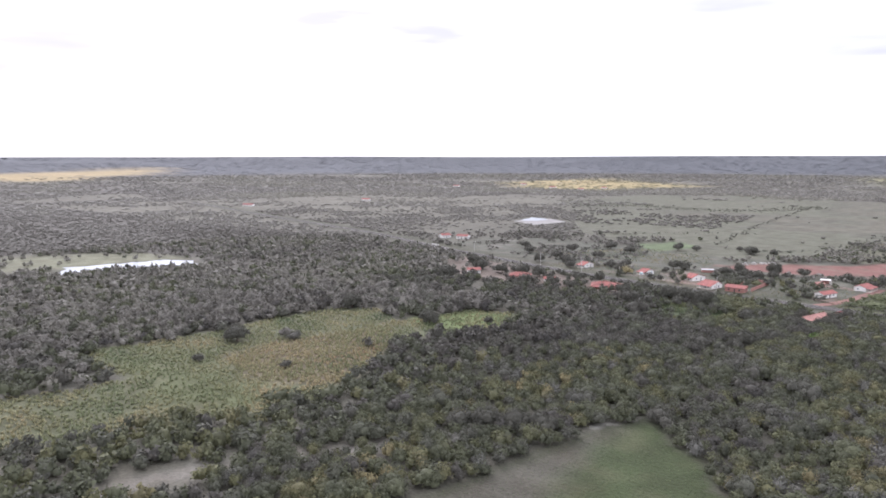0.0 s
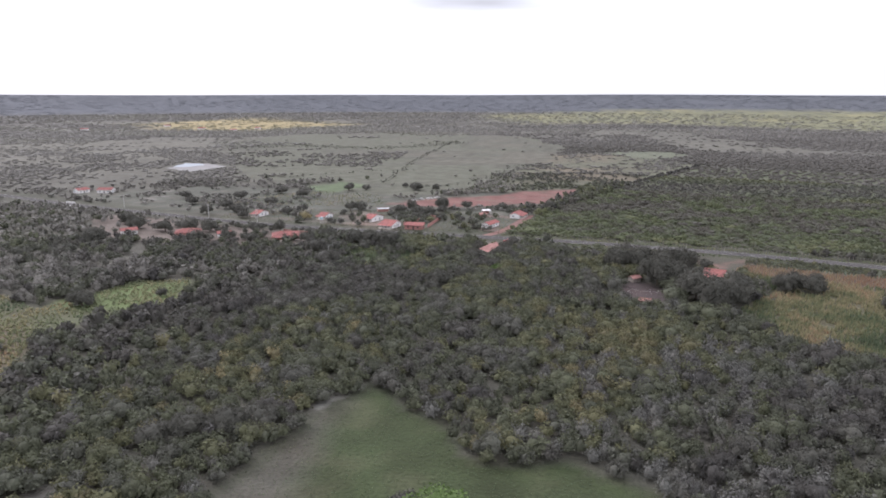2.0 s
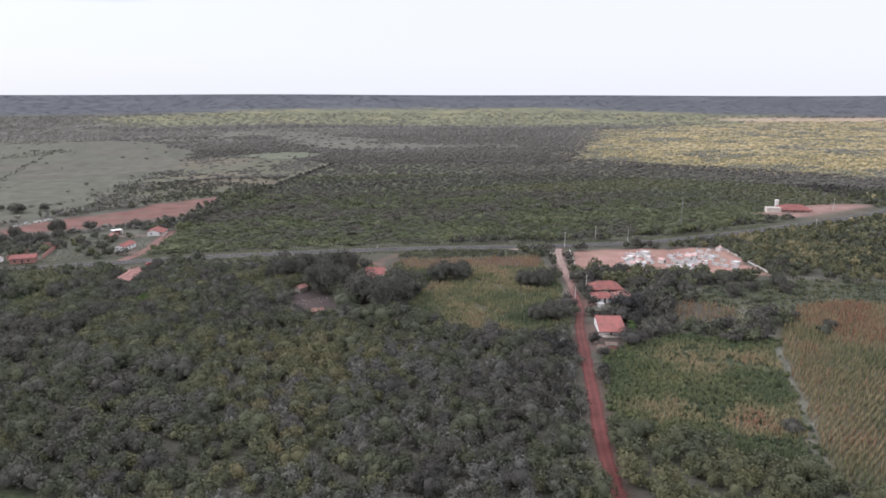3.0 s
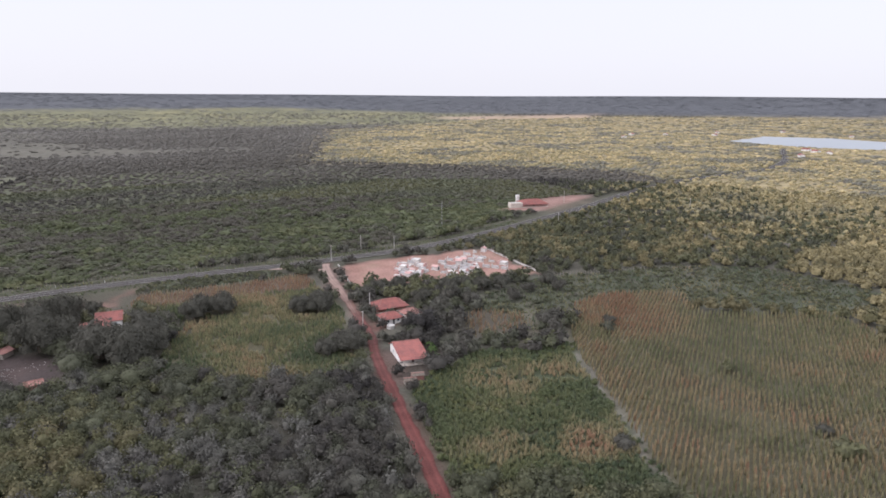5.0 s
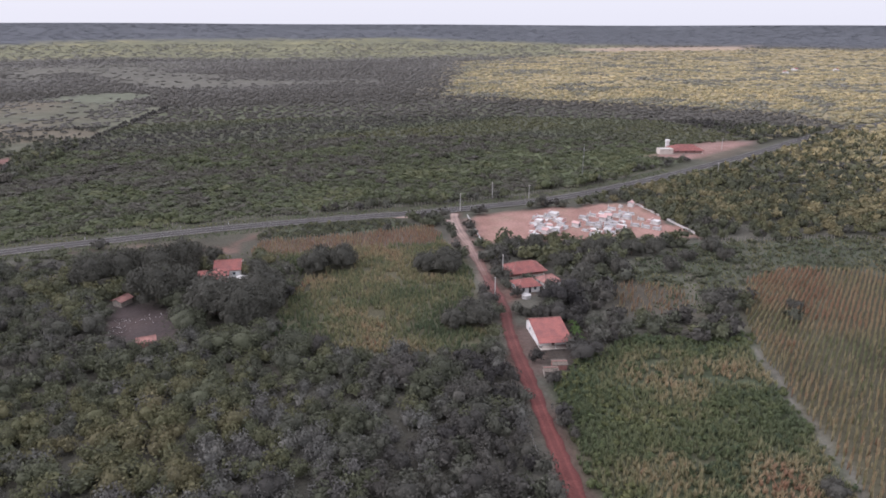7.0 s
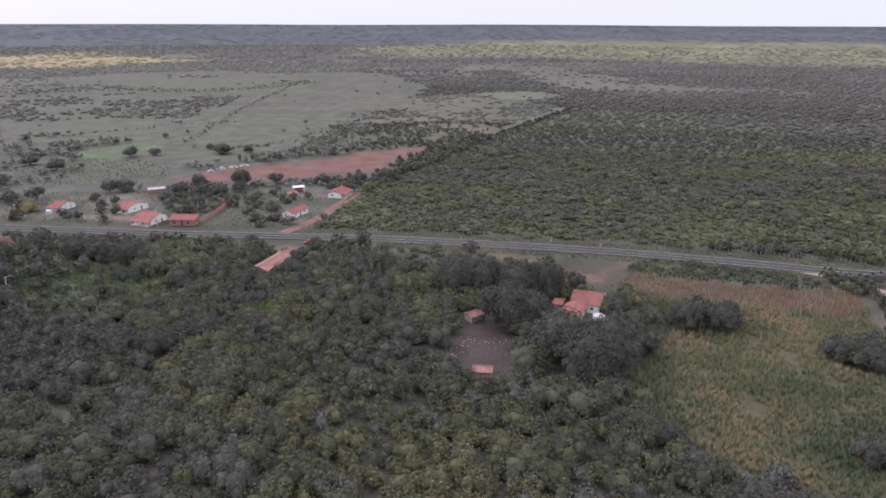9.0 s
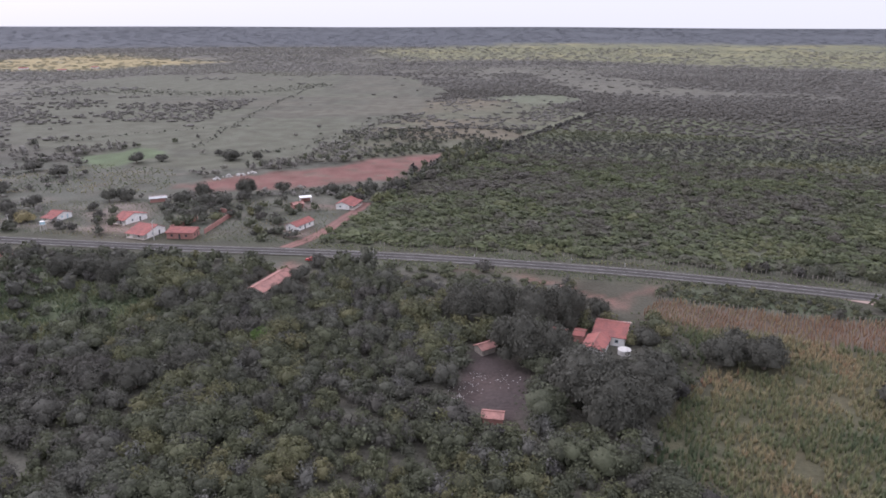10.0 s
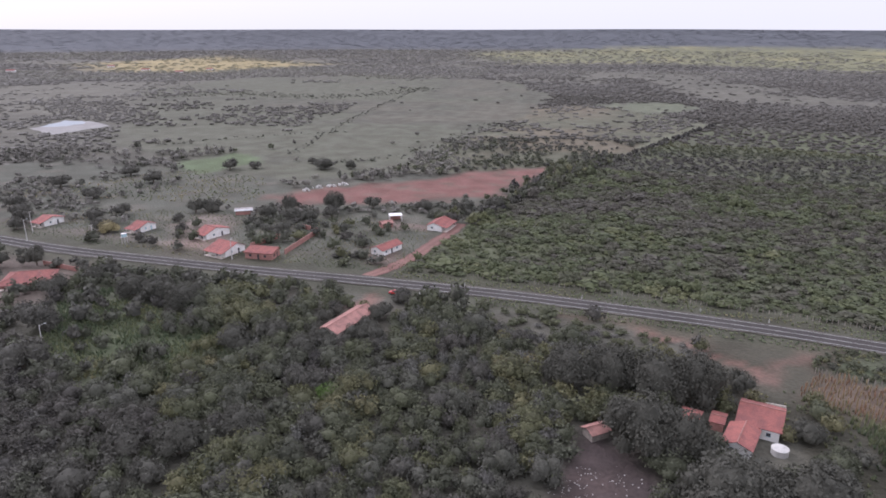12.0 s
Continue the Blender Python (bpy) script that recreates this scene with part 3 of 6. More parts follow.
    c = c * (1 - s) + np.array((0.066, 0.067, 0.044)) * (0.7 + 0.6 * n2) * s
    r, _ = off_line(w, RED_ROAD)
    s = np.clip((3.8 - r + 2.5 * (n2[:, 0] - 0.5)) / 2.5, 0, 1)[:, None] * 0.8
    c = c * (1 - s) + np.array((0.105, 0.062, 0.050)) * (0.85 + 0.3 * n2) * s
    r, _ = off_line(w, MOUTH)
    s = np.clip((4.5 - r) / 3, 0, 1)[:, None] * 0.6
    c = c * (1 - s) + np.array((0.20, 0.145, 0.120)) * (0.85 + 0.3 * n2) * s
    return c


# ---------------------------------------------------------------- ground
def axis(lo, hi, step, far):
    mid = np.arange(lo, hi + step, step)
    grow = [step]
    while sum(grow) < far:
        grow.append(grow[-1] * 1.085)
    out = np.cumsum(grow)
    return np.r_[(lo - out)[::-1], mid, mid[-1] + out]


gx, gy = axis(-300, 270, 3.0, 4900), axis(-150, 460, 3.0, 4900)
GX, GY = np.meshgrid(gx, gy)
flat = np.stack([GX.ravel(), GY.ravel()], 1)
height = lift(flat) + (fbm(flat, 30, 21) - 0.5) * 0.35
r, _ = off_line(flat, HIGHWAY)
height = np.where(r < 12, np.minimum(height, -0.12), height)
for line, reach in ((RED_ROAD, 5.0), (TRACK, 4.0), (LANE, 3.0), (MOUTH, 4.0)):
    r, _ = off_line(flat, line)
    height = np.where(r < reach, np.minimum(height, -0.06), height)
for poly in (POND_NEAR, POND_VILLAGE, LAKE):
    height = np.where(inside(flat, poly) < 6, -0.15, height)
nx, ny = len(gx), len(gy)
index = np.arange(nx * ny).reshape(ny, nx)
quads = np.stack([index[:-1, :-1], index[:-1, 1:], index[1:, 1:], index[1:, :-1]], -1).reshape(-1, 4)


def quick_mesh(name, verts, faces, mat, smooth=False):
    """A mesh from arrays of corners and of equal-sided faces."""
    me = bpy.data.meshes.new(name)
    n, k = faces.shape
    me.vertices.add(len(verts))
    me.vertices.foreach_set("co", np.ascontiguousarray(verts, dtype=np.float32).ravel())
    me.loops.add(n * k)
    me.loops.foreach_set("vertex_index", np.ascontiguousarray(faces, dtype=np.int32).ravel())
    me.polygons.add(n)
    me.polygons.foreach_set("loop_start", np.arange(0, n * k, k, dtype=np.int32))
    me.update(calc_edges=True)
    me.materials.append(mat)
    me.polygons.foreach_set("use_smooth", np.full(n, smooth))
    return me


me = quick_mesh("ground", np.c_[flat, height], quads, SOIL, True)
col = me.attributes.new("soil", "FLOAT_COLOR", "POINT")
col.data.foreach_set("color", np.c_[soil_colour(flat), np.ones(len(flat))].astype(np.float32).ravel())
ground = tagged(new("ground", me), "flat dry-season farmland of grass, scrub and red earth", "ground", kind="structure")


# ---------------------------------------------------------------- roads and water
def ribbon(line, left, right, z, wobble=0.0, seed=0):
    """A flat strip along a line, from left to right metres beside it."""
    bm = bmesh.new()
    d = np.gradient(line, axis=0)
    d /= np.hypot(d[:, 0], d[:, 1])[:, None]
    side = np.stack([-d[:, 1], d[:, 0]], 1)
    rnd = random.Random(seed)
    rows = []
    for p, s in zip(line, side):
        a, b = left + rnd.uniform(-wobble, wobble), right + rnd.uniform(-wobble, wobble)
        rows.append([bm.verts.new((*(p + s * (a + (b - a) * k / 3)), z + (0.03 if k in (1, 2) and wobble else 0))) for k in range(4)])
    for a, b in zip(rows[:-1], rows[1:]):
        for k in range(3):
            bm.faces.new((a[k + 1], a[k], b[k], b[k + 1]))
    return bm


shoulder = tagged(part("road_shoulder", ribbon(HIGHWAY, 4.5, -4.5, 0.10, 0.5, 1), SHOULDER), "grey gravel shoulders under the paved road", "road shoulder", kind="structure")
road = tagged(part("road", ribbon(HIGHWAY, 3.55, -3.55, 0.16), ASPHALT), "straight two-lane asphalt road with worn white lines", "road", kind="structure")
for name, at in (("edge_line", 3.2), ("edge_line", -3.2), ("centre_line", 0.0)):
    part(name, ribbon(HIGHWAY, at + 0.11, at - 0.11, 0.172), PAINT, road)


def earth_road(name, line, half, z, red, label, pale=None, seed=0, ends=1.0):
    """A dirt road: trodden wheel tracks, a darker crown between them, and ragged edges. pale: how far it is bleached, by place along it."""
    d = np.gradient(line, axis=0)
    d /= np.hypot(d[:, 0], d[:, 1])[:, None]
    side = np.stack([-d[:, 1], d[:, 0]], 1)
    rng = np.random.default_rng(seed)
    across, wear = np.array((1.0, 0.72, 0.45, 0.2, -0.2, -0.45, -0.72, -1.0)), np.array((0.72, 0.95, 1.18, 0.92, 0.92, 1.18, 0.95, 0.72))
    wide = half * (1 + 0.22 * (vnoise(line, 13, seed) - 0.5)) * np.linspace(1, ends, len(line))
    edge = 1 + rng.uniform(-0.16, 0.16, (len(line), 2))
    off = across[None] * wide[:, None]
    off[:, 0] *= edge[:, 0]
    off[:, -1] *= edge[:, 1]
    xy = line[:, None] + side[:, None] * off[..., None]
    rise = z + 0.03 * (1 - np.abs(across)) - 0.015 * (wear > 1.1)
    v = np.concatenate([xy, np.broadcast_to(rise[None, :, None], (*off.shape, 1))], 2)
    n, k = off.shape
    ix = np.arange(n * k).reshape(n, k)
    me = quick_mesh(name, v.reshape(-1, 3), np.stack([ix[:-1, :-1], ix[1:, :-1], ix[1:, 1:], ix[:-1, 1:]], -1).reshape(-1, 4)[:, ::-1], RED_DIRT, True)
    fade = np.zeros(n) if pale is None else pale
    base = np.array(red)[None] * (1 - fade[:, None]) + np.array((0.34, 0.255, 0.215))[None] * fade[:, None]
    tone = base[:, None] * wear[None, :, None] * (0.8 + 0.4 * fbm(xy.reshape(-1, 2), 11, seed + 5)).reshape(n, k, 1)
    me.attributes.new("soil", "FLOAT_COLOR", "POINT").data.foreach_set("color", np.concatenate([tone, np.ones((n, k, 1))], 2).astype(np.float32).ravel())
    return tagged(new(name, me), label, "dirt road", kind="structure")


RED = (0.128, 0.041, 0.035)
earth_road("dirt_road", smooth_line(RED_ROAD[::2], 1.6), 1.85, 0.05, RED, "red earth road with wheel tracks between bushes and plots", np.clip((smooth_line(RED_ROAD[::2], 1.6)[:, 1] - 80) / 70, 0, 0.75) + np.clip((smooth_line(RED_ROAD[::2], 1.6)[:, 1] - 20) / 600, 0, 0.1), 2)
earth_road("dirt_track", smooth_line(TRACK[::2], 1.6), 3.0, 0.05, (0.165, 0.080, 0.066), "red earth track up to the last village house", np.full(len(smooth_line(TRACK[::2], 1.6)), 0.12), 3)
earth_road("dirt_lane", smooth_line(LANE[::2], 1.6), 1.6, 0.055, RED, "pale worn dirt lane joining the paved road", np.full(len(smooth_line(LANE[::2], 1.6)), 0.95), 4)
mouth_line = smooth_line(MOUTH[::2], 1.6)
earth_road("dirt_lane", mouth_line, 1.5, 0.10, RED, "pale trodden mouth of the red earth road", np.linspace(1.0, 0.45, len(mouth_line)), 5, 0.6)


def sheet(name, poly, z, mat, rough_edge=2.0, seed=0):
    rnd = random.Random(seed)
    pts = []
    for a, b in zip(poly, poly[1:] + poly[:1]):
        n = max(2, int(math.hypot(b[0] - a[0], b[1] - a[1]) / (rough_edge * 3)))
        pts += [Vector((a[0] + (b[0] - a[0]) * k / n + rnd.uniform(-1, 1) * rough_edge, a[1] + (b[1] - a[1]) * k / n + rnd.uniform(-1, 1) * rough_edge, z)) for k in range(n)]
    bm = bmesh.new()
    vs = [bm.verts.new(p) for p in pts]
    for tri in tessellate_polygon([pts]):
        bm.faces.new([vs[i] for i in tri])
    bmesh.ops.recalc_face_normals(bm, faces=bm.faces)
    for fc in bm.faces:
        if fc.normal.z < 0:
            fc.normal_flip()
    return part(name, bm, mat)


tagged(sheet("water", POND_NEAR, 0.05, WATER, 2.5, 1), "narrow pond shining under the white sky", "pond", kind="structure")
tagged(sheet("mud_flat", POND_VILLAGE, 0.04, MUD, 4.0, 2), "drying grey mud round a shallow pond", "mud", kind="structure")
tagged(sheet("water", [(-459, 542), (-469, 584), (-448, 580), (-436, 566), (-442, 548)], 0.07, WATER, 2.5, 4), "shallow pale pond behind the village", "pond", kind="structure")
tagged(sheet("water", LAKE, 0.05, WATER, 8.0, 3), "broad pale lake beside a far village", "lake", kind="structure")


# ---------------------------------------------------------------- plants in the mass
def ico(level):
    bm = bmesh.new()
    bmesh.ops.create_icosphere(bm, subdivisions=level, radius=1.0)
    v, f = np.array([v.co[:] for v in bm.verts]), np.array([[x.index for x in fc.verts] for fc in bm.faces])
    bm.free()
    f = f[v[f].mean(1)[:, 2] > -0.35]      # no undersides
    used, f = np.unique(f, return_inverse=True)
    return v[used], f.reshape(-1, 3)


ICO = ico(1)


def clump(rng, lobes, sprays, spray=0.1, low=0.02, core=0.74, side=(0.34, 0.50)):
    """A bush crown of unit radius and unit height: uneven lobes of twigs, hidden under a broken skin of many small sprays of leaves. Corners and triangles."""
    vs, fs, n, centres = [], [], 0, []
    iv, jf = ICO
    for k in range(lobes):
        a, r = rng.uniform(0, 2 * np.pi), (rng.uniform(0, 0.15) if k == 0 else rng.uniform(0.38, 0.62))
        size = rng.uniform(0.56, 0.70) if k == 0 else rng.uniform(*side)
        c = np.array((r * np.cos(a), r * np.sin(a), 0.44 if k == 0 else rng.uniform(0.22, 0.62)))
        v = iv * (1 + rng.uniform(-0.2, 0.2, (len(iv), 1))) * size * (core if sprays else 1.0) * np.array((1, 1, 0.8)) + c
        v[:, 2] = np.maximum(v[:, 2], low)
        vs.append(v), fs.append(jf + n)
        n += len(v)
        centres.append((c, size))
    weight = np.array([q[1] ** 2 for q in centres])
    weight /= weight.sum()
    for k in range(sprays):
        c, size = centres[rng.choice(len(centres), p=weight)]
        d = rng.normal(size=3)
        d[2] = abs(d[2]) * 1.3 - 0.2
        d /= np.linalg.norm(d)
        p = c + d * size * np.array((1, 1, 0.8)) * rng.uniform(0.78, 1.16)
        p[2] = max(p[2], 0.04)
        face = d * 0.8 + rng.normal(size=3) * 0.55 + np.array((0, 0, 0.25))
        u = np.cross(face, rng.normal(size=3))
        u /= np.linalg.norm(u)
        t = np.cross(face, u)
        t /= np.linalg.norm(t)
        s = spray * rng.uniform(0.5, 1.45)
        vs.append(np.array([p - u * s, p + u * s * rng.uniform(0.5, 1.1) - t * s * 0.4, p + t * s * rng.uniform(0.8, 1.6)])), fs.append(np.array([[n, n + 1, n + 2]]))
        n += 3
    return np.concatenate(vs), np.concatenate(fs)


def twigs(rng, count):
    """A half-bare bush of unit radius and height: a small core and many thin branches that fork outwards, with a few leaves at their ends."""
    iv, jf = ICO
    v = iv * (1 + rng.uniform(-0.2, 0.2, (len(iv), 1))) * np.array((0.5, 0.5, 0.36)) + np.array((0, 0, 0.36))
    vs, fs, n = [v], [jf], len(v)
    for k in range(count):
        d = rng.normal(size=3)
        d[2] = abs(d[2]) * 1.2 + 0.15
        d /= np.linalg.norm(d)
        root, tip = np.array((0, 0, 0.22)) + d * rng.uniform(0.25, 0.5), np.array((0, 0, 0.22)) + d * np.array((1, 1, 0.78)) * rng.uniform(0.72, 1.05)
        u = np.cross(d, rng.normal(size=3))
        u /= np.linalg.norm(u)
        w = rng.uniform(0.02, 0.05)
        vs.append(np.array([root - u * w, root + u * w, tip])), fs.append(np.array([[n, n + 1, n + 2]]))
        t, s = np.cross(d, u), rng.uniform(0.05, 0.10)
        vs.append(np.array([tip - u * s, tip + u * s - t * s * 0.5, tip + t * s + d * s * 0.4])), fs.append(np.array([[n + 3, n + 4, n + 5]]))
        n += 6
    return np.concatenate(vs), np.concatenate(fs)


def mass(name, protos, xy, radius, tall, tint, mat, rng, z=None):
    """One mesh of many plants: each a turned and scaled prototype, with a tint of its own."""
    which, verts, faces, tints, n = rng.integers(len(protos), size=len(xy)), [], [], [], 0
    base = lift(xy) if z is None else z
    for k, (pv, pf) in enumerate(protos):
        at = np.nonzero(which == k)[0]
        if not len(at):
            continue
        a = rng.uniform(0, 2 * np.pi, len(at))
        c, s = np.cos(a)[:, None], np.sin(a)[:, None]
        x, y = pv[:, 0] * radius[at, None], pv[:, 1] * radius[at, None] * rng.uniform(0.8, 1.2, (len(at), 1))
        v = np.stack([x * c - y * s + xy[at, :1], x * s + y * c + xy[at, 1:], pv[:, 2] * tall[at, None] + base[at, None]], -1)
        verts.append(v.reshape(-1, 3))
        faces.append((pf[None] + (np.arange(len(at)) * len(pv))[:, None, None]).reshape(-1, 3) + n)
        tints.append(np.repeat(tint[at], len(pv)))
        n += len(at) * len(pv)
    me = quick_mesh(name, np.concatenate(verts), np.concatenate(faces), mat, True)
    me.attributes.new("tint", "FLOAT", "POINT").data.foreach_set("value", np.concatenate(tints).astype(np.float32))
    return new(name, me)


def jittered(rng, lo, hi, step):
    x, y = np.meshgrid(np.arange(lo[0], hi[0], step), np.arange(lo[1], hi[1], step))
    x = x + (np.arange(x.shape[0]) % 2)[:, None] * step / 2
    return np.stack([x.ravel(), y.ravel()], 1) + rng.uniform(-0.55, 0.55, (x.size, 2)) * step


BUILT = [(116, 37, 4.5), (50, 129, 4), (102, 33, 4.5), (117, 62, 3.5), (52, 128, 5), (44, 123.5, 4.5), (56, 136, 4), (-132, -65, 3.2), (-138, -74, 4.5), (-144, -83, 3.2), (-159, -108, 7), (-164, -119, 7)]        # x, y, clear radius: where houses and single trees stand


def cover_of(p, rng):
    """What grows at points: how thickly (0 to 1), crown radius, height, and tint."""
    d = np.hypot(p[:, 0], p[:, 1] + 90)
    w = p + np.stack([vnoise(p, 9, 3) - 0.5, vnoise(p, 9, 4) - 0.5], 1) * np.clip(d / 40, 3, 40)[:, None]
    hill, patch = fbm(p, 55, 31), fbm(p, 16, 32)
    thick = np.ones(len(p))
    rad = 1.7 + 1.7 * patch ** 1.3 + rng.gamma(2.0, 0.33, len(p)) - 0.4
    tall = 2.4 + rad * rng.uniform(0.45, 0.95, len(p))
    tint = 0.56 + 0.75 * (hill - 0.5) + 0.3 * (patch - 0.5) + rng.normal(0, 0.15, len(p))
    r, side = off_line(p, HIGHWAY)
    north = (side > 0) & (p[:, 1] > 120)
    tint = np.minimum(tint, 0.80 + 0.25 * (tint - 0.80))
    scrub = inside(w, SCRUB_PLOT) < 0
    leafy = np.clip(np.minimum((-20 - p[:, 0]) / 30, (p[:, 1] - 30) / 30), 0, 1) * (p[:, 1] < 215)      # taller, leafier growth towards the village
    great = ~scrub & (d < 300) & (rng.uniform(size=len(p)) < 0.075 + 0.11 * leafy)
    rad = np.where(great, rad * 1.55 + 0.6, rad)
    tall = np.where(great, tall * 1.35, tall)
    tint = tint + 0.35 * (fbm(p, 150, 33) - 0.5) - 0.08 * great * (1 - leafy) + 0.05 * leafy * (fbm(p, 24, 39) > 0.5) - 0.10 * np.clip((p[:, 0] - 5) / 40, 0, 1) * (p[:, 1] < 110) * (p[:, 0] < 130)
    tint = tint + 0.12 * np.clip((-5 - p[:, 0]) / 25, 0, 1) * np.clip((80 - p[:, 1]) / 40, 0, 1) * (p[:, 0] > -130)      # greener towards the clearing
    rad = np.where(scrub, rad * 0.84, rad)
    tall = np.where(scrub, 0.4 + rad * 0.42, tall)
    tint = np.where(scrub, np.clip(0.57 + 1.3 * (fbm(p * np.array((0.3, 1.0)), 75, 38) - 0.5), 0.22, 0.74) + 0.18 * (tint - 0.5), tint)
    brush = np.clip((fbm(p * np.array((0.6, 1.0)), 34, 35) - 0.30) * 5, 0.92, 1.0)
    thick = np.where(scrub, brush, thick)
    thick = np.where(inside(w, GREEN_PLOT) < 0, thick * 0.75, thick)
    olive = (p[:, 0] > 40) & (p[:, 1] < 0) & (off_line(p, RED_ROAD)[1] > 0)
    tint = np.where(olive, 0.74 + 0.4 * (tint - 0.45), tint)
    woods = north & ~scrub & (d > 520)
    tint = np.where(woods, tint - 0.10, tint)
    west = p[:, 0] < -60 - 0.25 * p[:, 1]
    tint = np.where(west & ~north & (d > 200), 0.40 + 0.75 * (tint - 0.5), tint)
    loose = (p[:, 0] < -235) & ~north
    thick = np.where(loose, thick * np.clip((fbm(p * np.array((0.6, 1.0)), 55, 42) - 0.30) * 5, 0.35, 1), thick)
    # leaves brighten eastward, sunlight put into their tint
    east = np.clip((p[:, 0] - 200) / 110, 0, 1) * (side < 0)
    tint = tint + 0.30 * east
    # in the sunny patch the golden tint stands for sunlight on the bushes
    lit = np.clip(0.5 - inside(w, SUNLIT_LAND) / 180, 0, 1)
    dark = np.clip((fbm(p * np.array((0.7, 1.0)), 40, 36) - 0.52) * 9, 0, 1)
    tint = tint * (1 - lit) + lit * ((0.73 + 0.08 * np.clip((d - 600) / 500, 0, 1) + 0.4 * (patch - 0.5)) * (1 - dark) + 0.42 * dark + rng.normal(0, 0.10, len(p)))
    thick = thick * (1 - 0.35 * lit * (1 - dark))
    # tint pales with distance and in the west, as haze put into the leaves
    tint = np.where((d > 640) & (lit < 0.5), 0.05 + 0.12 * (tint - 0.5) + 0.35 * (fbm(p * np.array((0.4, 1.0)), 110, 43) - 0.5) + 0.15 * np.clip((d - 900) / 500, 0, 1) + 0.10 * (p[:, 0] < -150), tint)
    far = np.clip(0.5 - inside(w, PALE_FAR) / 200, 0, 1)
    tint, thick = tint + far * 0.22, thick * (1 - 0.55 * far)
    straw = np.clip(0.5 - inside(w, STRAW_FAR) / 120, 0, 1)
    tint, thick = tint + straw * 0.3, thick * (1 - 0.6 * straw)
    back = inside(w, BACK_SCRUB) < 0
    thick = np.where(back, thick * np.clip((fbm(p, 28, 44) - 0.36) * 6, 0.15, 0.9), thick)
    rad, tall, tint = np.where(back, rad * 0.8, rad), np.where(back, tall * 0.6, tall), np.where(back, 0.42 + 0.5 * (tint - 0.5) + 0.25 * (hill - 0.5), tint)
    pale = inside(w, STRAW_WEST) < 0
    thick = np.where(pale | (inside(w, SANDY_FAR) < 0), thick * 0.12, thick)
    cluster = np.clip((fbm(p, 20, 48) - 0.53) * 9, 0.03, 1.0)
    # open ground: how much of the growth is left
    for poly, left in ((GRASSY, 0.32), (OPEN_SOUTH, 0.5), (VILLAGE, 0.13), (VILLAGE_SOUTH, 0.25), (STRIP_FIELD, 0.02), (RED_YARD, 0.0), (CLEARING, 0.006), (STRAW_FIELD, 0.004), (STRAW_GREEN, 0.0),
                       (FARM_GARDEN, 0.42), (GRASS_WEST, 0.0), (MAIZE_WEST, 0.0), (MAIZE_EAST, 0.004), (MAIZE_SMALL, 0.0), (PLOT_GREEN, 0.008), (CEMETERY, 0.0), (LAYBY, 0.0), (YARD, 0.0), (SCHOOL_YARD, 0.0),
                       (POND_MEADOW, 0.08), (POND_NEAR, 0.0), (POND_VILLAGE, 0.0), (LAKE, 0.0), (YOUNG_CROP, 0.0)):
        thick = np.where(inside(w if left else p, poly) < (0 if left else 7 if poly is POND_NEAR else 6 if poly in (POND_VILLAGE, LAKE) else 0.8), thick * left, thick)
    thick = np.where(inside(w, VILLAGE) < 0, np.minimum(thick * 4.6, 1) * cluster * 0.55, thick)
    bands = np.where(p[:, 0] < -230, np.clip((fbm(p * np.array((0.45, 1.0)), 60, 47) - 0.54) * 7, 0.004, 0.55), 0.004)
    thick = np.where(inside(w, PASTURE) < 0, thick * bands, thick)
    mixed = (p[:, 0] < -150) & (p[:, 1] > 270) & (d < 1300) & (inside(p, PASTURE) > 0)
    thick = np.where(mixed, thick * np.clip((fbm(p, 60, 41) - 0.33) * 4, 0.12, 1), thick)
    tint, rad, tall = np.where(mixed, 0.36 + 0.4 * (tint - 0.5), tint), np.where(mixed, rad * 0.85, rad), np.where(mixed, tall * 0.7, tall)
    thick = np.where((d > 700) & (lit < 0.5), thick * np.clip((fbm(p, 230, 45) - 0.26) * 7, 0.1, 1), thick)
    thick = np.where(r < np.where(p[:, 0] > 500, 5.0, 10.5 + 2.3 * (side > 0)), 0, thick)
    for poly in (BRUSH_HOUSES, BRUSH_LINE, BRUSH_WEST):
        brushy = inside(w, poly) < 0
        thick, rad, tall, tint = np.where(brushy, 0.85, thick), np.where(brushy, 1.2 + 0.4 * rad, rad), np.where(brushy, 1.4 + 0.5 * rad, tall), np.where(brushy, 0.2 + 0.4 * tint, tint)
    weedy = inside(w, OPEN_SOUTH) < 0
    rad, tall, tint = np.where(weedy, 0.5 + 0.35 * rad, rad), np.where(weedy, 0.5 + 0.3 * rad, tall), np.where(weedy, 0.66 + 0.3 * (tint - 0.5), tint)
    strip = inside(p, BUSH_STRIP) < 0
    thick, rad, tall = np.where(strip, 0.9, thick), np.where(strip, 1.1 + 0.5 * patch, rad), np.where(strip, 1.0 + 0.8 * patch, tall)
    tint = np.where(strip, tint * 0.5 + 0.32, tint)
    for line, reach in ((RED_ROAD, 3.5), (TRACK, 4.5), (LANE, 3.6), (BREAK, 6.5)):
        thick = np.where(off_line(p, line)[0] < reach, 0, thick)
    low_green = inside(w, LOW_GREEN) < 0
    thick, rad, tall, tint = np.where(low_green, thick * 0.8, thick), np.where(low_green, rad * 0.65, rad), np.where(low_green, tall * 0.4, tall), np.where(low_green, 0.66 + 0.2 * (tint - 0.5), tint)
    for x, y, clear in BUILT:
        thick = np.where(np.hypot(p[:, 0] - x, p[:, 1] - y) < clear, 0, thick)
    return thick, rad, tall, np.clip(tint, 0.0, 1.0)


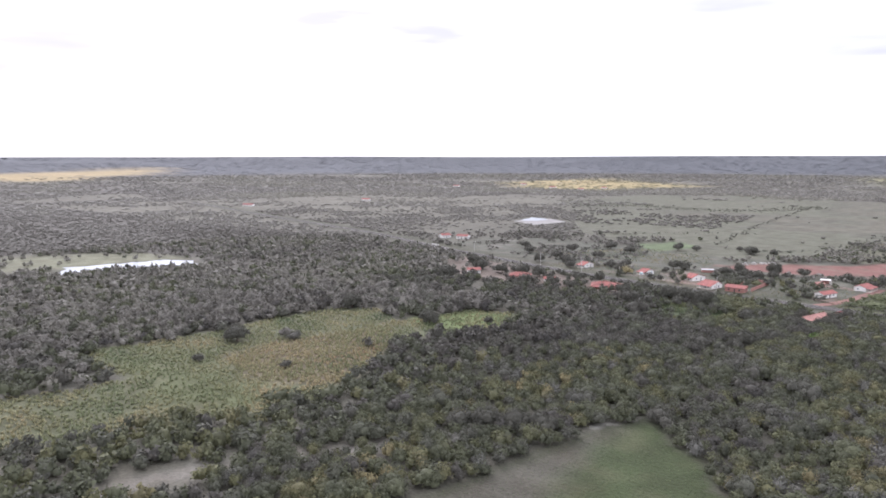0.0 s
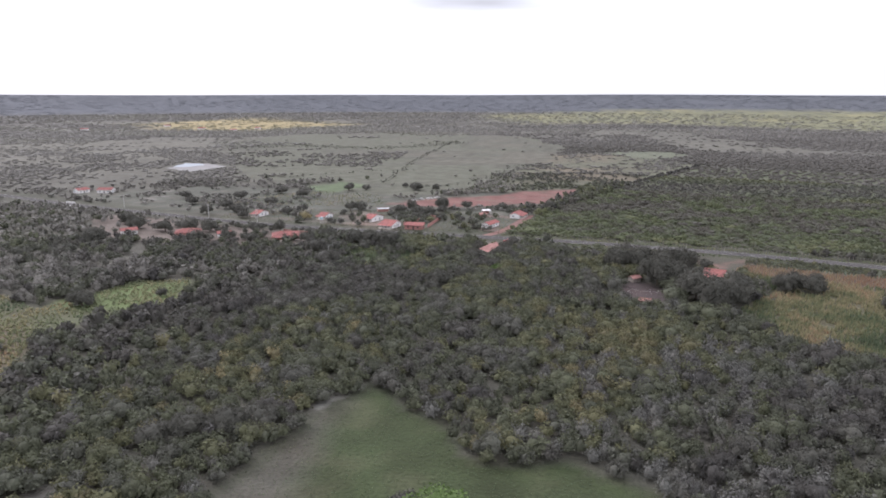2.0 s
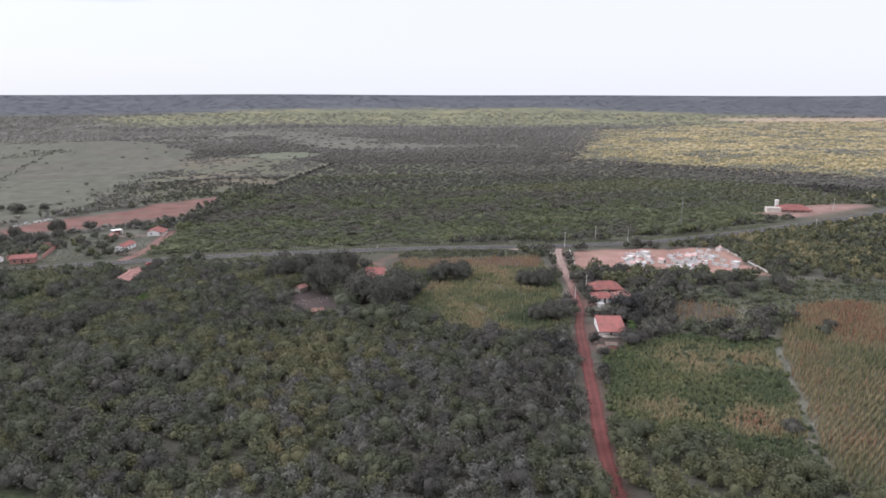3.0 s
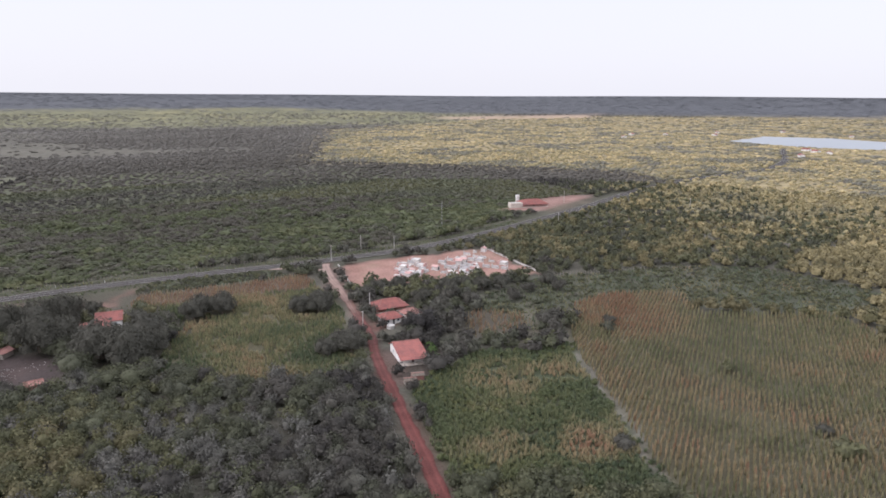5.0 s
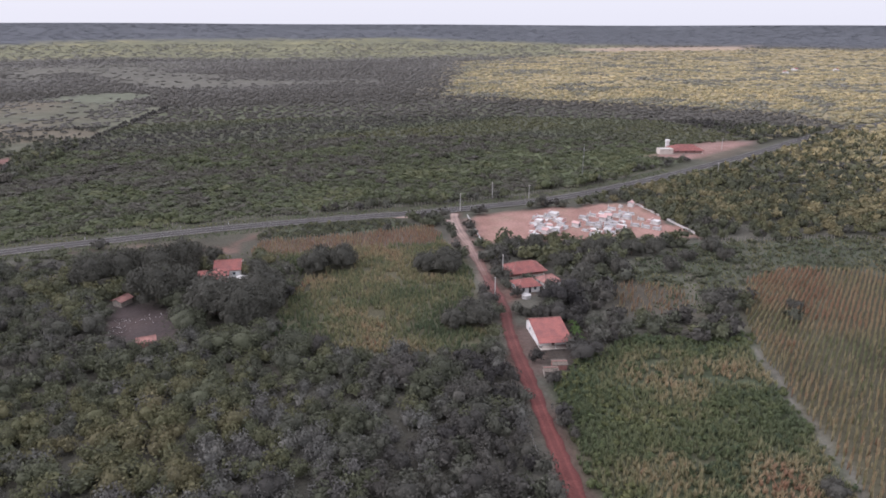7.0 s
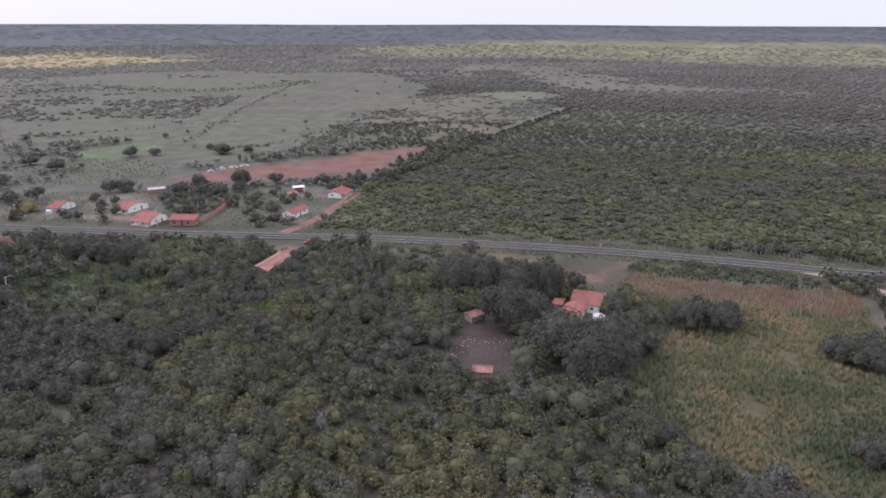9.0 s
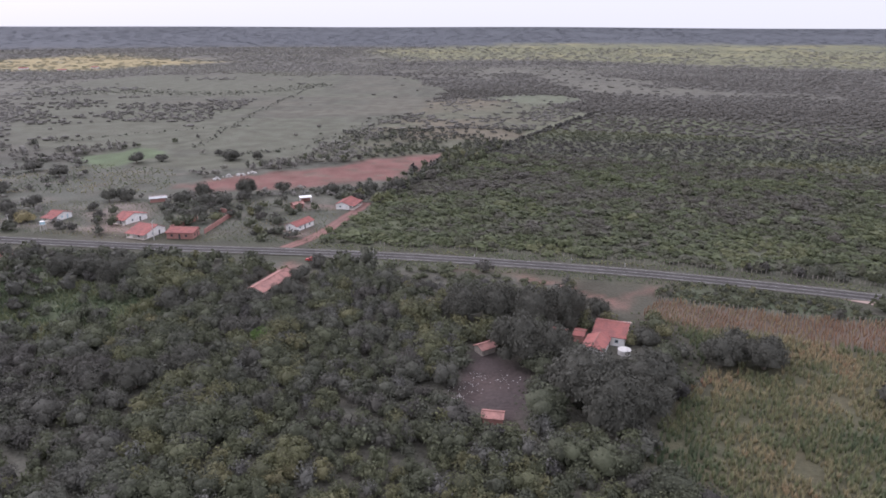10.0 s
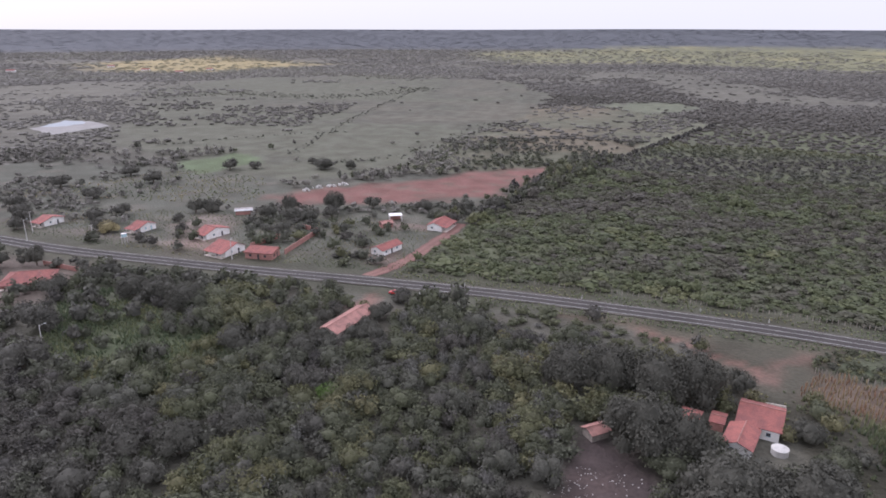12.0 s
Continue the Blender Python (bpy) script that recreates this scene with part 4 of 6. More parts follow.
def in_view(p):
    """The wide fan of land that the flight looks over."""
    turn = np.degrees(np.arctan2(p[:, 0], p[:, 1] + 215))
    return (turn > -75) & (turn < 84)


# ---------------------------------------------------------------- houses
def add_wall(bm, a, b, tall, thick, holes=(), gable=0.0, peak=0.5):
    """A wall from a to b on the ground, in one piece, with holes (from, to, low, high) through it, and a gable over it."""
    a, b = Vector((*a, 0)), Vector((*b, 0))
    along = (b - a).normalized()
    turn = Matrix.Translation(a) @ Matrix((along, Vector((-along.y, along.x, 0)), (0, 0, 1))).transposed().to_4x4()
    panel(bm, (b - a).length, 0.0, tall, thick, holes, turn, gable, peak)
    return turn


def panel(bm, long, low, high, thick, holes, turn, gable=0.0, peak=0.5, x_from=0.0, y_from=0.0):
    xs = sorted({x_from, x_from + long, *(x for h in holes for x in h[:2])})
    zs = sorted({low, high, *(z for h in holes for z in h[2:])})
    solid = {(i, j): not any(h[0] <= (xs[i] + xs[i + 1]) / 2 <= h[1] and h[2] <= (zs[j] + zs[j + 1]) / 2 <= h[3] for h in holes) for i in range(len(xs) - 1) for j in range(len(zs) - 1)}
    made = {}

    def v(i, j, k):
        if (i, j, k) not in made:
            made[i, j, k] = bm.verts.new(turn @ Vector((xs[i], y_from + thick * k, zs[j])))
        return made[i, j, k]

    top = len(zs) - 1
    for (i, j), full in solid.items():
        if not full:
            continue
        bm.faces.new((v(i, j, 0), v(i + 1, j, 0), v(i + 1, j + 1, 0), v(i, j + 1, 0)))
        bm.faces.new((v(i, j + 1, 1), v(i + 1, j + 1, 1), v(i + 1, j, 1), v(i, j, 1)))
        for di, dj, p, q in ((-1, 0, (i, j + 1), (i, j)), (1, 0, (i + 1, j), (i + 1, j + 1)), (0, -1, (i, j), (i + 1, j)), (0, 1, (i + 1, j + 1), (i, j + 1))):
            if not solid.get((i + di, j + dj)) and not (gable and dj == 1 and j + 1 == top):
                bm.faces.new((v(*p, 0), v(*p, 1), v(*q, 1), v(*q, 0)))
    if gable:
        tip = [bm.verts.new(turn @ Vector((x_from + long * peak, y_from + thick * k, high + gable))) for k in (0, 1)]
        for i in range(len(xs) - 1):
            bm.faces.new((v(i, top, 0), v(i + 1, top, 0), tip[0]))
            bm.faces.new((v(i + 1, top, 1), v(i, top, 1), tip[1]))
        bm.faces.new((v(0, top, 0), tip[0], tip[1], v(0, top, 1)))
        bm.faces.new((tip[0], v(len(xs) - 1, top, 0), v(len(xs) - 1, top, 1), tip[1]))


def slab(bm, corners, thick):
    """A flat roof slope with thickness under four corners."""
    lo = [bm.verts.new((x, y, z - thick)) for x, y, z in corners]
    hi = [bm.verts.new(c) for c in corners]
    n = len(corners)
    bm.faces.new(hi), bm.faces.new(lo[::-1])
    for k in range(n):
        bm.faces.new((lo[k], lo[(k + 1) % n], hi[(k + 1) % n], hi[k]))


def opening_parts(house, turn, holes, thick, door_mat, frame_mat):
    for x0, x1, z0, z1 in holes:
        if z0 > 0:
            bm = bmesh.new()
            panel(bm, x1 - x0 - 0.004, z0 + 0.002, z1 - 0.002, thick + 0.03, [(x0 + 0.08, x1 - 0.08, z0 + 0.08, z1 - 0.08)], turn, x_from=x0 + 0.002, y_from=-0.03)
            w = part("window", bm, frame_mat, house)
            for s0, s1 in ((x0 + 0.085, (x0 + x1) / 2 - 0.01), ((x0 + x1) / 2 + 0.01, x1 - 0.085)):
                bm = bmesh.new()
                add_box(bm, (s0, 0.05, z0 + 0.085), (s1, 0.09, z1 - 0.085), turn)
                part("shutter", bm, door_mat, w)
        else:
            bm = bmesh.new()
            add_box(bm, (x0 + 0.05, 0.04, 0.02), (x1 - 0.05, 0.09, z1 - 0.04), turn)
            d = part("door", bm, door_mat, house)
            bm = bmesh.new()
            add_box(bm, (x1 - 0.2, -0.02, 1.0), (x1 - 0.12, 0.038, 1.12), turn)
            part("handle", bm, STEEL, d)


def house(x, y, turn, long, wide, eave=2.5, rise=1.3, walls=None, roof=None, label="", porch=0.0, hip=False, ridge_at=0.5, over=0.5, door_mat=None, name="house", plain=False, floor=True):
    """A one-storey house: its ridge runs along local x, its front looks to local -y (or, with a porch, the roof goes on over posts there)."""
    walls, roof, door_mat = walls or WHITE, roof or ROOF_RED, door_mat or DARKWOOD
    BUILT.append((x, y, max(long, wide) * 0.5 + 2.2))
    h = empty(name, pose(x, y, 0, 0, 0, turn))
    hx, hy, t = long / 2, wide / 2, 0.16
    n = 1 if long < 6 else 2
    front = [] if plain else [(long * 0.45, long * 0.45 + 0.9, 0, 2.05)] + [(long * f - 0.5, long * f + 0.5, 0.95, 1.95) for f in ((0.2, 0.75) if n > 1 else (0.8,))]
    rear = [] if plain else [(long * f - 0.5, long * f + 0.5, 0.95, 1.95) for f in ((0.25, 0.7) if n > 1 else (0.4,))]
    end = [] if plain else [(wide * 0.3 - 0.45, wide * 0.3 + 0.45, 0.95, 1.9), (wide * 0.62, wide * 0.62 + 0.85, 0, 2.05)]
    for a, b, holes, gable, peak in (((-hx, -hy), (hx, -hy), front, 0, 0.5), ((hx, hy), (-hx, hy), rear, 0, 0.5),
                                     ((hx - 0.002, -hy + t), (hx - 0.002, hy - t), end, rise, ridge_at), ((-hx + 0.002, hy - t), (-hx + 0.002, -hy + t), end[:1], rise, 1 - ridge_at)):
        bm = bmesh.new()
        m = add_wall(bm, a, b, eave, t, holes, 0 if hip else gable * 0.97, peak)
        part("wall", bm, walls, h)
        opening_parts(h, m, holes, t, door_mat, door_mat if walls is not WHITE else AQUA)
    if floor:
        part("floor_slab", box((-hx + t, -hy + t, 0.0), (hx - t, hy - t, 0.06)), CREAM, h)
    bm = bmesh.new()
    ry, top, ox = -hy + wide * ridge_at, eave + rise, hx + over
    drop = over * rise / max(hy, 0.1)
    fy = -hy - over - porch
    fz = eave - drop - porch * 0.22
    if hip:
        k = min(hx * 0.6, hy)
        slab(bm, ((-ox, fy, fz), (ox, fy, fz), (hx - k, ry, top), (-hx + k, ry, top)), 0.12)
        slab(bm, ((ox, hy + over, eave - drop), (-ox, hy + over, eave - drop), (-hx + k, ry, top), (hx - k, ry, top)), 0.12)
        slab(bm, ((ox, fy, fz), (ox, hy + over, eave - drop), (hx - k, ry, top)), 0.12)
        slab(bm, ((-ox, hy + over, eave - drop), (-ox, fy, fz), (-hx + k, ry, top)), 0.12)
        rx = hx - k
    else:
        sill = eave + 0.13                                   # the tiles lie just over the wall heads
        rear = top - (top - sill) * (hy + over - ry) / (hy - ry)
        if porch:                                            # a flatter roof carries on over the porch
            fz = sill - 0.05 - (porch + over) * 0.18
            slab(bm, ((-ox, -hy - 0.06, sill), (ox, -hy - 0.06, sill), (ox, ry, top), (-ox, ry, top)), 0.12)
            slab(bm, ((-ox, fy, fz), (ox, fy, fz), (ox, -hy - 0.05, sill - 0.04), (-ox, -hy - 0.05, sill - 0.04)), 0.10)
        else:
            fz = top - (top - sill) * (ry - fy) / (ry + hy)
            slab(bm, ((-ox, fy, fz), (ox, fy, fz), (ox, ry, top), (-ox, ry, top)), 0.12)
        slab(bm, ((ox, hy + over, rear), (-ox, hy + over, rear), (-ox, ry, top), (ox, ry, top)), 0.12)
        rx = ox
    r = part("roof", bm, roof, h)
    part("ridge_tiles", rod((-rx, ry, top + 0.02), (rx, ry, top + 0.02), 0.14, 0.14, 6), ROOF_OLD, r)
    if hip:
        for sx in (-1, 1):
            for cy, cz in ((fy, fz), (hy + over, eave - drop)):
                part("hip_tiles", rod((sx * rx, ry, top + 0.02), (sx * ox, cy, cz + 0.02), 0.12, 0.12, 6), ROOF_OLD, r)
    if porch:
        posts = max(2, int(long / 3))
        for k in range(posts + 1):
            px = -hx + 0.2 + (long - 0.4) * k / posts
            part("porch_post", rod((px, -hy - porch, 0), (px, -hy - porch, fz + over * 0.2 - 0.02), 0.09, 0.08, 7), walls, h)
        part("porch_floor", box((-hx, -hy - porch - 0.3, 0.0), (hx, -hy - 0.02, 0.14), 0.02), CREAM, h)
    return tagged(h, label or "white single-storey house with a red clay-tile roof", "house", "village houses")


house(108.6, 42.2, -25, 8.6, 12.4, 2.6, 1.8, label="white house with a broad patched red roof by the dirt road", ridge_at=0.72, porch=2.2)
house(136.6, 86.0, -16, 12.6, 6.8, 2.5, 1.7, walls=BRICK, label="hip-roofed red brick house with a porch by the dirt road", porch=1.8, hip=True)
house(126.6, 72.8, -16, 7.6, 6.6, 2.5, 1.5, label="white house with a patched red hip roof among trees", hip=True)
house(135.4, 71.4, -10, 6.0, 5.6, 2.5, 1.5, roof=ROOF_OLD, label="white house with a weathered old tile roof", hip=True)
house(94.2, 24.6, -31, 3.4, 2.6, 1.6, 0.5, walls=POSTWOOD, roof=BARK, label="small weathered wooden shed with a plank roof", name="shed", plain=True, over=0.25)
house(98.6, 26.2, -31, 3.6, 2.8, 1.5, 0.4, walls=BRICK, roof=BARK, label="small low brick pen with a grey plank roof", name="shed", plain=True, over=0.25)
house(48.0, 143.2, -20, 8.6, 11.0, 2.8, 1.6, label="white farmhouse with a new bright red tile roof", ridge_at=0.62)
house(41.7, 134.2, 66, 8.8, 5.6, 2.5, 1.2, label="white farmhouse wing with a bright red tile roof", porch=0.0)
house(38.6, 141.6, -20, 2.8, 4.8, 2.1, 0.6, walls=BRICK, label="small brick outhouse with a red tile roof", name="outhouse", plain=True, over=0.3)
house(32.6, 141.6, -20, 4.0, 5.6, 2.1, 0.7, walls=WHITE, label="small white outhouse with a red roof under a big tree", name="outhouse", over=0.3)
house(11.2, 132.8, 35, 4.6, 3.6, 1.9, 0.9, walls=POSTWOOD, roof=ROOF_OLD, label="small wooden shed with a pale old tile roof", name="shed", plain=True, over=0.4)
house(11.7, 98.6, -8, 4.6, 3.2, 1.7, 0.8, walls=BRICK, roof=ROOF_OLD, label="small brick pen with a patchy old tile roof", name="shed", plain=True, over=0.35)
house(-66.2, 250.2, 64, 12.0, 5.8, 2.5, 1.3, label="white house with a red tile roof beside the red track")
house(-51.3, 287.5, 78, 12.0, 6.8, 2.5, 1.4, label="white house with porch posts at the end of the red track", porch=2.2)
house(-75.4, 285.0, 40, 5.0, 4.0, 2.0, 0.8, walls=BRICK, roof=ROOF_OLD, label="brown brick outhouse with an old tile roof", name="outhouse")
house(-145.4, 258.6, -24, 6.6, 12.0, 2.6, 1.9, label="white house with a broad gable, red tiles and small windows", porch=1.2, ridge_at=0.42)
house(-129.0, 238.4, -20, 9.4, 10.4, 2.5, 2.0, label="white house with a broad red tile roof by the road", porch=2.0, ridge_at=0.6)
house(-112.6, 235.6, -3, 11.2, 7.0, 2.7, 1.0, walls=BRICK, label="bare brick house with a red tile roof by the road", ridge_at=0.8)
house(-180.2, 261.6, -18, 6.0, 8.0, 2.5, 1.5, label="white house with a pale blue porch and red tiles", porch=3.0, door_mat=AQUA, ridge_at=0.45)
house(-228.0, 263.0, -17, 6.0, 9.6, 2.5, 1.5, label="white house with a red tile roof beside a street pole", porch=2.2, ridge_at=0.45)
house(-148.6, 295.0, 25, 7.6, 5.4, 2.0, 0.5, walls=BRICK, roof=ROOF_GREY, label="low shed with a pale fibre-cement roof", name="shed", plain=True)
house(-181.5, 195.0, 22, 15.5, 10.5, 2.5, 1.8, walls=BRICK, label="large brick house with a wide red tile roof", porch=2.0, hip=True)
house(-280.5, 191.0, 40, 9.0, 6.0, 2.5, 1.2, label="white house with red tiles half hidden by trees")
house(-243.0, 193.5, 25, 14.0, 9.0, 2.5, 1.6, walls=BRICK, label="long brick house with a red tile roof among trees", hip=True)
house(-219.5, 193.0, 30, 7.5, 5.5, 2.4, 1.1, label="small white house with a red tile roof")
house(-60.0, 178.5, 71, 19.0, 6.6, 2.5, 1.4, label="long house with a faded red tile roof among bushes", roof=ROOF_OLD, walls=CREAM)
house(384.0, 209.0, -30, 21.0, 11.0, 3.0, 2.3, label="long pink school building with a red tile roof", name="school", porch=2.4, hip=True, walls=PINK)
annex = empty("annex", pose(367.5, 212.0, 0, 0, 0, -30))
for a, b, holes in (((-4.8, -3), (4.8, -3), [(2.0, 3.0, 2.2, 2.9), (6.4, 7.4, 2.2, 2.9)]), ((4.8, 3), (-4.8, 3), []), ((4.8, -2.84), (4.8, 2.84), []), ((-4.8, 2.84), (-4.8, -2.84), [])):
    bm = bmesh.new()
    add_wall(bm, a, b, 3.7, 0.16, holes)
    part("wall", bm, CREAM, annex)
part("flat_roof", box((-4.62, -2.82, 3.1), (4.62, 2.82, 3.3)), CONCRETE, annex)
tagged(annex, "cream flat-roofed annex with a parapet beside the school", "annex")
BUILT.append((367.5, 212, 7))
for hx_, hy_, turn_, long_ in ((1272, 647, 10, 14), (1485, 557, 30, 16), (1633, 470, 0, 14), (1002, 218, 25, 16), (1097, 229, 60, 12), (1083, 206, 15, 12), (1563, 308, 20, 18), (1120, 250, 80, 12),
                              (-1078, 1216, 20, 16), (-987, 1400, 50, 14), (-838, 1298, 10, 16), (-737, 1251, 35, 14), (-719, 1339, 0, 12), (-405, 345, 10, 12), (-425, 340, 70, 10), (-947, 477, 25, 18), (-886, 690, 15, 16), (1390, 520, 0, 14), (1180, 610, 40, 12), (1330, 600, 15, 12)):
    house(hx_, hy_, turn_, long_, 8.0, 2.8, 1.6, label="white house with a red roof in a far village", porch=0.0)

bm = bmesh.new()
add_box(bm, (-3.0, -2.2, 2.7), (3.0, 2.2, 2.95))
tank_house = empty("shelter", pose(-73.5, 295.5, 0, 0, 0, 20))
part("flat_roof", bm, WHITE, tank_house, "white flat concrete roof")
for px, py in ((-2.7, -1.9), (2.7, -1.9), (2.7, 1.9), (-2.7, 1.9)):
    part("post", box((px - 0.12, py - 0.12, 0), (px + 0.12, py + 0.12, 2.7), 0.02), WHITE, tank_house)
part("rear_wall", box((-2.55, 1.85, 0), (2.55, 1.99, 1.9)), BRICK, tank_house)
tagged(tank_house, "small open shelter with a white flat roof", "shelter")
BUILT.append((-73.5, 295.5, 5))

# water tower by the school, and the village tank on legs
tower = empty("water_tower", pose(379.5, 220.0, 0, 0, 0, -30))
part("shaft", box((-1.05, -1.05, 0), (1.05, 1.05, 5.8), 0.05), WHITE, tower)
part("cap", box((-1.25, -1.25, 5.8), (1.25, 1.25, 7.4), 0.08), WHITE, tower)
part("door", box((-0.45, -1.09, 0.02), (0.45, -1.052, 2.0)), DARKWOOD, tower)
tagged(tower, "square white concrete water tower beside the school", "water tower")
tank = empty("water_tank", pose(-176, 241.5, 0))
for k in range(4):
    a = math.pi / 4 + k * math.pi / 2
    part("leg", rod((1.1 * math.cos(a), 1.1 * math.sin(a), 0), (1.0 * math.cos(a), 1.0 * math.sin(a), 2.9), 0.11, 0.1), CONCRETE, tank)
part("platform", box((-1.15, -1.15, 2.9), (1.15, 1.15, 3.08), 0.02), CONCRETE, tank)
bm = rod((0, 0, 3.08), (0, 0, 4.35), 1.0, 1.1, 16)
part("drum", bm, AQUA, tank, "pale blue plastic drum")
part("lid", rod((0, 0, 4.352), (0, 0, 4.55), 1.12, 0.5, 16), WHITE, tank)
tagged(tank, "pale blue water tank on four concrete legs", "water tank")


def cistern(x, y, label, size=1.0):
    c = empty("cistern", pose(x, y, 0) @ Matrix.Diagonal((size, size, size, 1)))
    part("drum", rod((0, 0, 0), (0, 0, 1.25), 1.55, 1.5, 20), CONCRETE, c)
    part("lid", rod((0, 0, 1.252), (0, 0, 1.6), 1.56, 0.35, 20), CONCRETE, c)
    part("hatch", rod((0.5, 0, 1.45), (0.5, 0, 1.62), 0.28, 0.28, 10), CONCRETE, c)
    BUILT.append((x, y, 2.5))
    return tagged(c, label, "cistern")


cistern(49.3, 132.6, "round pale cement cistern beside the farmhouse", 1.15)
cistern(121.8, 66.8, "round pale cement cistern in a house yard")


def yard_wall(a, b, tall, mat, label, name="garden_wall"):
    """A free-standing wall with a coping, in bays."""
    a, b = Vector((*a, 0)), Vector((*b, 0))
    long, turn = (b - a).length, math.degrees(math.atan2(b.y - a.y, b.x - a.x))
    w = empty(name, pose(a.x, a.y, 0, 0, 0, turn))
    n = max(1, round(long / 4))
    for k in range(n):
        part("panel", box((long * k / n + 0.13, -0.08, 0), (long * (k + 1) / n - 0.13, 0.08, tall)), mat, w)
    for k in range(n + 1):
        part("pier", box((long * k / n - 0.13, -0.14, 0), (long * k / n + 0.13, 0.14, tall + 0.1), 0.015), mat, w)
    part("coping", box((0.13, -0.12, tall + 0.002), (long - 0.13, 0.12, tall + 0.06)), mat, w)
    return tagged(w, label, "wall")


yard_wall((-105.0, 239.5), (-102.0, 270), 2.1, BRICK, "long bare brick garden wall of a village house")
yard_wall((-102.4, 270.3), (-112, 276), 2.0, BRICK, "bare brick garden wall at the end of a yard")
yard_wall((47.8, 153.8), (56, 151.8), 0.7, CREAM, "low pale wall behind the farmhouse")
yard_wall((-400, 289.5), (-391, 287.5), 1.1, WHITE, "low white wall beside the paved road")
yard_wall((-386, 275), (-378, 272.5), 1.1, WHITE, "low white wall beside the paved road")
yard_wall((-122, 245), (-115, 262), 2.0, BRICK, "bare brick garden wall behind a village house")
yard_wall((-190, 212), (-166, 206), 1.7, BRICK, "red brick wall along the village road")
yard_wall((162.5, 157), (144.5, 121.5), 0.8, CONCRETE, "low grey-cream wall on the west side of the cemetery")
yard_wall((246, 133), (226.5, 79.5), 0.9, CONCRETE, "long grey-cream wall on the east side of the cemetery")


# ---------------------------------------------------------------- cemetery
LIMED = material("weathered_limewash", (0.60, 0.585, 0.56), vary=0.16, size=0.9, bump=0.1, fine=0.12, second=(0.42, 0.39, 0.37), per_object=0.18)
GREYTOP = material("grey_stone_slab", (0.36, 0.35, 0.35), vary=0.15, size=0.6, bump=0.1, fine=0.08)


def cross(y, z):
    bm = bmesh.new()
    panel(bm, 0.44, z, z + 0.6, 0.08, [(-0.22, -0.05, z, z + 0.3), (0.05, 0.22, z, z + 0.3), (-0.22, -0.05, z + 0.4, z + 0.6), (0.05, 0.22, z + 0.4, z + 0.6)], Matrix.Identity(4), x_from=-0.22, y_from=y)
    return bm


def grave(kind):
    g = empty("grave", pose(0, 0, 0))
    if kind == 0:       # raised tomb with a headboard and a cross
        part("plinth", box((-0.75, -1.25, 0), (0.75, 1.25, 0.18), 0.02), LIMED, g)
        part("tomb", box((-0.58, -1.05, 0.18), (0.58, 0.95, 0.85), 0.03), LIMED, g)
        part("slab", box((-0.66, -1.12, 0.852), (0.66, 1.0, 0.93), 0.02), GREYTOP, g)
        part("headboard", box((-0.6, 1.0, 0.18), (0.6, 1.18, 1.5), 0.03), LIMED, g)
        part("cross", cross(1.05, 1.5), LIMED, g)
    elif kind == 1:     # little chapel with a pitched top
        part("plinth", box((-1.0, -1.2, 0), (1.0, 1.2, 0.2), 0.02), LIMED, g)
        part("chamber", box((-0.85, -1.05, 0.2), (0.85, 1.05, 1.75), 0.03), LIMED, g)
        bm = bmesh.new()
        slab(bm, ((-1.0, -1.2, 1.74), (-1.0, 1.2, 1.74), (0, 1.2, 2.35), (0, -1.2, 2.35)), 0.1)
        slab(bm, ((1.0, 1.2, 1.74), (1.0, -1.2, 1.74), (0, -1.2, 2.35), (0, 1.2, 2.35)), 0.1)
        part("roof", bm, PINK, g)
        part("gate", box((-0.35, -1.09, 0.25), (0.35, -1.052, 1.4)), DARKWOOD, g)
        part("cross", cross(-1.1, 2.3), LIMED, g)
    elif kind == 2:     # low pink tomb with a stepped head
        part("plinth", box((-0.7, -1.2, 0), (0.7, 1.2, 0.15), 0.02), PINK, g)
        part("tomb", box((-0.55, -1.05, 0.15), (0.55, 0.9, 0.6), 0.03), LIMED, g)
        part("headboard", box((-0.55, 0.92, 0.15), (0.55, 1.1, 1.1), 0.04), PINK, g)
    else:               # tall double tomb
        part("plinth", box((-1.3, -1.3, 0), (1.3, 1.3, 0.2), 0.02), LIMED, g)
        part("tomb", box((-1.15, -1.15, 0.2), (-0.05, 1.1, 1.15), 0.03), LIMED, g)
        part("tomb", box((0.05, -1.15, 0.2), (1.15, 1.1, 1.15), 0.03), LIMED, g)
        part("slab", box((-1.22, -1.2, 1.152), (1.22, 1.15, 1.24), 0.02), LIMED, g)
        part("headboard", box((-1.1, 1.12, 0.2), (1.1, 1.28, 1.9), 0.03), PINK, g)
    return tagged(g, ("white tomb with a headboard and a cross", "small white grave chapel with a pink pitched roof", "low white and pink tomb", "broad white double tomb")[kind], "grave", "graves in the cemetery")


protos_g, placed = [grave(k) for k in range(4)], []
rnd = random.Random(5)
